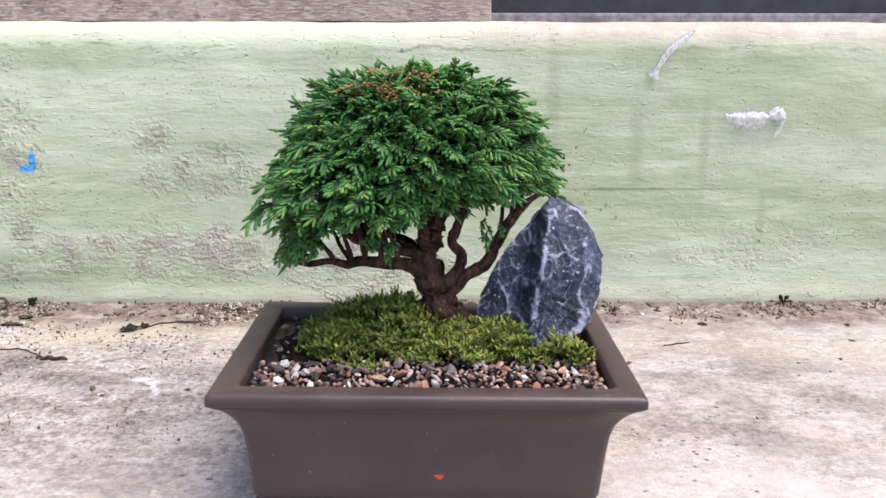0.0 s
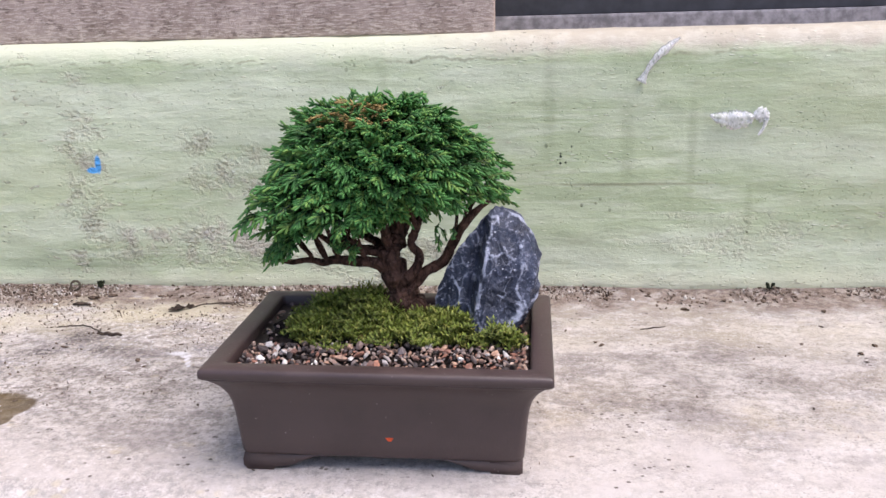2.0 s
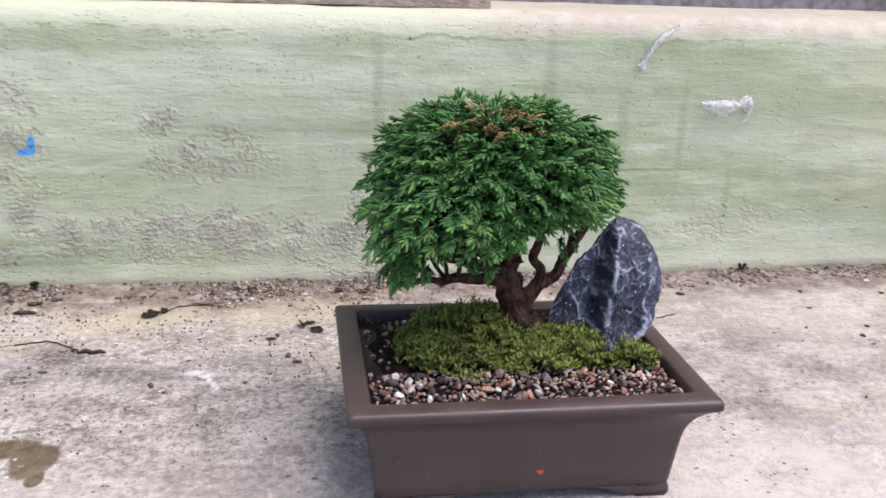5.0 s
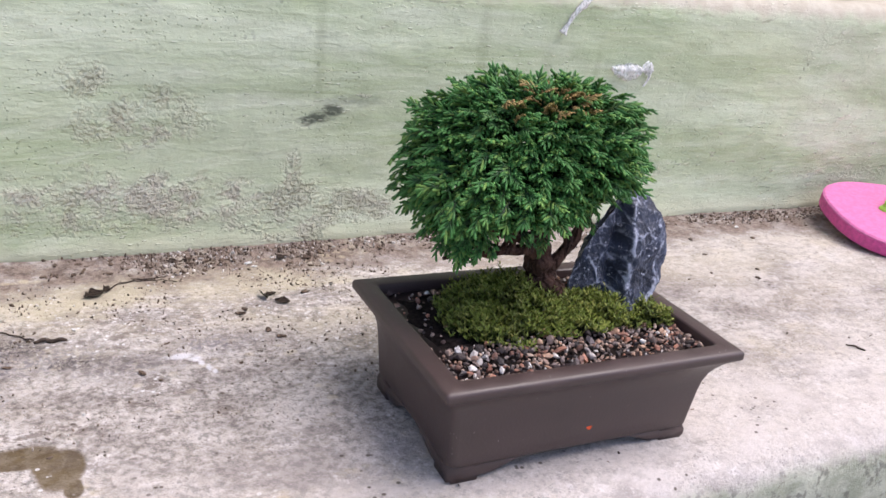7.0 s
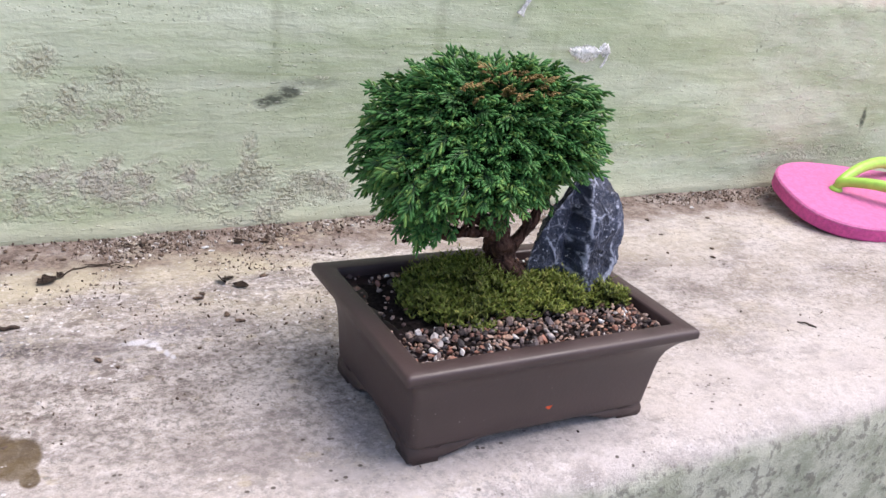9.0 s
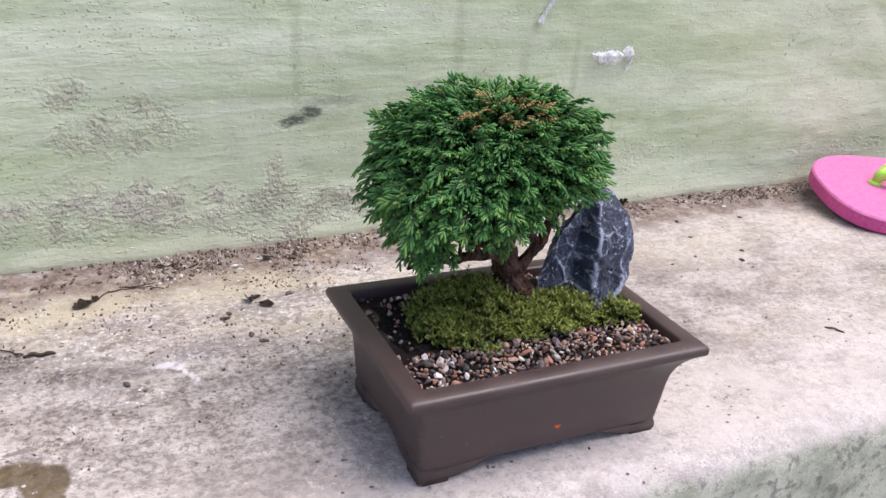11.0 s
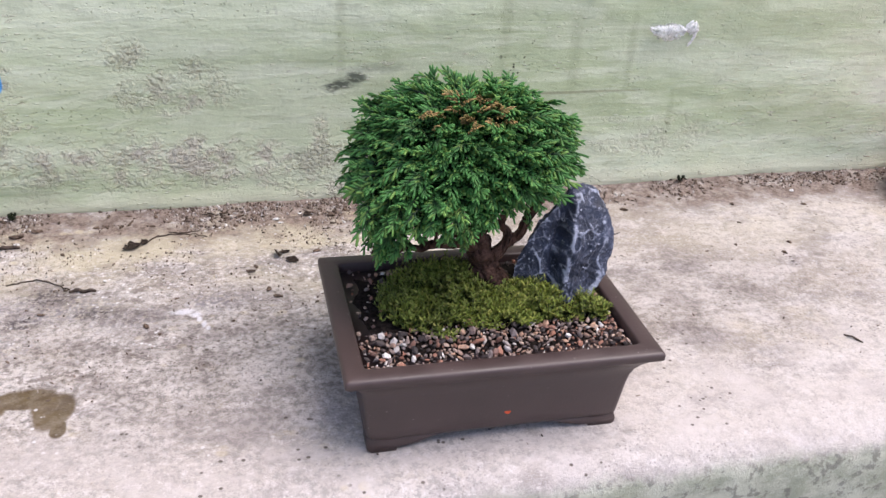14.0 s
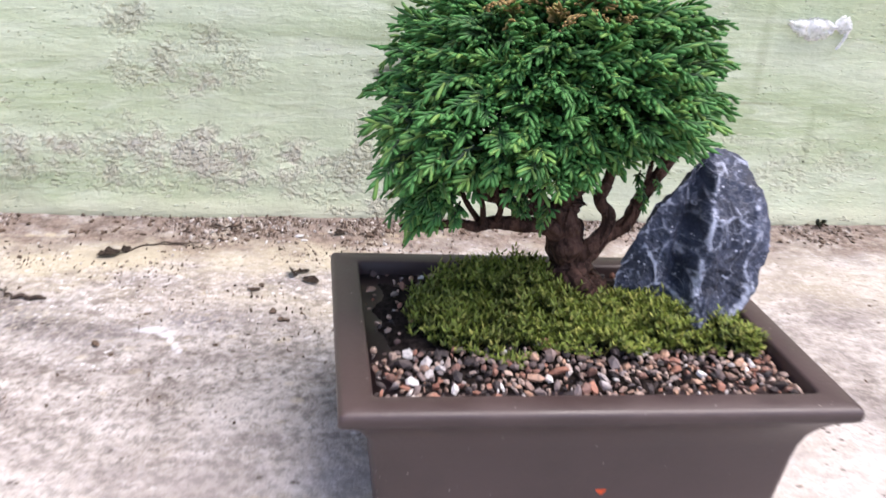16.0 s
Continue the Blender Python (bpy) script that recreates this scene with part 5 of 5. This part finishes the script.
def dry_leaf(x, y, L, turn, tilt, curl, seed):
    """A brittle, curled scrap of leaf with a ragged outline."""
    rg_ = random.Random(seed)
    bm_ = bmesh.new()
    n_ = 9
    top = []
    for i in range(n_):
        u = i / (n_ - 1)
        half = 0.34 * L * math.sin(math.pi * (0.08 + 0.84 * u)) * rg_.uniform(0.6, 1.1)
        row = []
        for k in (-1, -0.4, 0.3, 1):
            px_, py_ = (u - 0.5) * L, k * half * rg_.uniform(0.85, 1.15)
            row.append(bm_.verts.new((px_, py_, curl * (py_ / L) ** 2 * L + 0.18 * curl * L * (u - 0.5) ** 2 + rg_.uniform(0, 0.03) * L)))
        top.append(row)
    for r0, r1 in zip(top, top[1:]):
        for k in range(3):
            bm_.faces.new((r0[k], r0[k + 1], r1[k + 1], r1[k]))
    bmesh.ops.solidify(bm_, geom=bm_.faces[:], thickness=0.00035)
    ob = new("dry_leaf", bm_mesh("dry_leaf", bm_, M_TWIG, False))
    ob.matrix_world = pose(x, y, floor_z(x, y) + 0.0004 + abs(math.sin(radians(tilt))) * L * 0.22, tilt, 0, turn)
    tagged(ob, "crumpled dark dry leaf scrap on the concrete", "leaf", "dry leaf scraps")


dry_leaf(-0.171, 0.168, 0.0115, 28, 8, 1.4, 1)
dry_leaf(-0.164, 0.173, 0.0065, 60, 30, 1.2, 2)
dry_leaf(-0.076, 0.1395, 0.0090, -35, 14, 0.9, 3)
dry_leaf(-0.085, 0.147, 0.0090, 100, 48, 1.2, 4)
dry_leaf(-0.080, 0.151, 0.0070, 10, 6, 1.0, 5)
dry_leaf(-0.060, 0.199, 0.0075, 15, 16, 1.3, 6)
twig([(0.221, 0.011, 0, 0.0003), (0.224, 0.006, 0, 0.0007), (0.227, 0.002, 0, 0.0004)], TW)
twig([(-0.150, 0.186, 0, 0.0002), (-0.142, 0.184, 0, 0.0004), (-0.130, 0.187, 0, 0.0002)], TW)
twig([(-0.13, 0.207, 0, 0.0003), (-0.122, 0.205, 0.001, 0.0005), (-0.112, 0.207, 0, 0.0003)], TW)
twig([(0.128, 0.139, 0, 0.0003), (0.136, 0.142, 0, 0.0004), (0.144, 0.146, 0, 0.0002)], "thin brown straw lying on the concrete", 0.0003)
twig([(-0.248, 0.176, 0, 0.0008), (-0.243, 0.176, 0, 0.0013), (-0.236, 0.177, 0, 0.0008)], TW)


# weed seedling at the wall's foot
def seedling(x, y, s):
    ob = tagged(new("weed_seedling"), "tiny dark weed sprouting at the wall's foot", "weed")
    ob.location = (x, y, floor_z(x, y))
    rg = random.Random(int(x * 1e4))
    for i in range(6):
        a = rg.uniform(0, 6.28)
        top = (math.cos(a) * s * 0.5, math.sin(a) * s * 0.3, s * rg.uniform(0.5, 1.1))
        p, r = smooth_path([(0, 0, -0.0005, 0.0004), (top[0] * 0.3, top[1] * 0.3, top[2] * 0.6, 0.0004), (*top, 0.0012), (top[0] * 1.3, top[1] * 1.3, top[2] * 1.02, 0.0003)], 4)
        part("leaf", mesh_of("seedling_leaf", *tube(p, r, 6), M_MOSS), ob)


seedling(0.222, 0.2125, 0.0050)
seedling(-0.245, 0.2115, 0.0045)

# rusty ring against the wall
ring_v, ring_f = [], []
for i in range(20):
    a = 2 * math.pi * i / 20
    for k in range(8):
        b = 2 * math.pi * k / 8
        rr = 0.0032 + 0.0009 * math.cos(b)
        ring_v.append((rr * math.cos(a), 0.0009 * math.sin(b), rr * math.sin(a)))
for i in range(20):
    for k in range(8):
        ring_f.append((i * 8 + k, ((i + 1) % 20) * 8 + k, ((i + 1) % 20) * 8 + (k + 1) % 8, i * 8 + (k + 1) % 8))
ring = tagged(new("metal_ring", mesh_of("metal_ring", ring_v, ring_f, plain("rusty_metal", (0.12, 0.10, 0.07), 0.6, 0.3, 800, 0.0003, 0.4, 0.6))), "small rusty ring leaning at the foot of the wall", "ring")
ring.matrix_world = pose(-0.262, 0.207, floor_z(-0.262, 0.207) + 0.0038, -18, 0, 10)


# ---- flip-flop sandal leaning on the wall's foot ----
def build_sandal():
    th, L = 0.0125, 0.25
    axis_a = math.degrees(math.atan2(-0.34, 0.94))
    sand = tagged(new("sandal"), "pink foam flip-flop with lime green strap lying against the wall", "sandal")
    sand.matrix_world = pose(0.366, 0.129, 0.0015, 0, 0, axis_a) @ pose(0, 0, 0, 9.0, 0, 0)

    def half(u):
        toe = (1 - max(0, (0.055 - u) / 0.055) ** 2.6) ** (1 / 2.6) if u < 0.055 else 1
        heel = (1 - max(0, (u - L + 0.045) / 0.045) ** 2.4) ** (1 / 2.4) if u > L - 0.045 else 1
        waist = 0.058 - 0.016 * min(1, max(0, (u - 0.05) / 0.10)) ** 1.3
        return max(0.0008, waist * toe * heel)

    us = [L * (0.5 - 0.5 * math.cos(math.pi * i / 46)) for i in range(47)]

    def outline(inset, z):
        pts = []
        for u in us:
            uu = L / 2 + (u - L / 2) * (1 - inset * 2 / L)
            pts.append((uu, 0.040 - max(0.0004, half(u) - inset), z))
        for u in reversed(us):
            uu = L / 2 + (u - L / 2) * (1 - inset * 2 / L)
            pts.append((uu, 0.040 + max(0.0004, half(u) - inset), z))
        return pts

    part("sole", mesh_of("sandal_sole", *loft([outline(0.0015, 0), outline(0.0, 0.0015), outline(0.0, th - 0.004), outline(0.0005, th - 0.0022)], True, True), M_PINKE, False), sand, "darker pink foam edge")
    part("footbed", mesh_of("sandal_footbed", *loft([outline(0.0004, th - 0.0024), outline(0.0, th - 0.0012), outline(0.0012, th)], True, True), M_PINK, False), sand, "pink foam footbed")
    px, py = 0.046, 0.046
    for sg in (-1, 1):
        ctrl = [(px, py, th - 0.001, 0.0035), (px + 0.004, py + sg * 0.002, th + 0.008, 0.0040), (px + 0.030, py + sg * 0.018, th + 0.014, 0.0046), (px + 0.062, py + sg * 0.034, th + 0.012, 0.0050), (px + 0.085, py + sg * 0.040, th - 0.002, 0.0050)]
        p, r = smooth_path(ctrl, 8)
        me = mesh_of("sandal_strap", *tube(p, r, 12), M_LIME)
        part("strap", me, sand, "lime green plastic strap")
    p, r = smooth_path([(px, py, th - 0.002, 0.0055), (px, py, th + 0.0012, 0.0052), (px, py, th + 0.003, 0.003)], 4)
    part("toe_post", mesh_of("sandal_post", *tube(p, r, 12), M_LIME), sand, "lime green plastic plug")


build_sandal()


# ---- shoe standing on the upper step ----
def build_shoe():
    shoe = tagged(new("shoe"), "pink and white fabric shoe with thick black sole on the step", "shoe")
    shoe.matrix_world = pose(SHOE[0], SHOE[1], TOP_Z + 0.0006, 0, 0, SHOE[2])
    L = 0.14

    def ring_at(z, grow, toe_up=0.0):
        pts = []
        for i in range(48):
            a = 2 * math.pi * i / 48
            c, s = math.cos(a), math.sin(a)
            x = abs(c) ** 0.75 * (1 if c > 0 else -1) * (L / 2 + grow)
            w = (0.023 + 0.004 * c + grow) * (1 - 0.10 * math.exp(-((x + 0.01) / 0.03) ** 2))
            pts.append((x - L / 2, abs(s) ** 0.8 * (1 if s > 0 else -1) * w, z + toe_up * max(0, c) ** 3))
        return pts

    part("sole", mesh_of("shoe_sole", *loft([ring_at(0, -0.003, 0.005), ring_at(0.002, 0, 0.005), ring_at(0.012, 0.0006, 0.004), ring_at(0.016, -0.001, 0.003)]), M_BLACK), shoe, "thick black rubber sole")
    part("trim", mesh_of("shoe_trim", *loft([ring_at(0.0155, -0.0014, 0.003), ring_at(0.019, -0.0005, 0.003), ring_at(0.022, -0.003, 0.002)]), M_WHITE), shoe, "white corded edge")
    part("upper", mesh_of("shoe_upper", *loft([ring_at(0.021, -0.004, 0.002), ring_at(0.032, -0.006, 0.0), ring_at(0.044, -0.013, -0.004), ring_at(0.052, -0.023, -0.010), ring_at(0.055, -0.029, -0.014)]), M_FABRIC), shoe, "pink and white fabric upper")


SHOE = (0.414, 0.236, -103)
build_shoe()
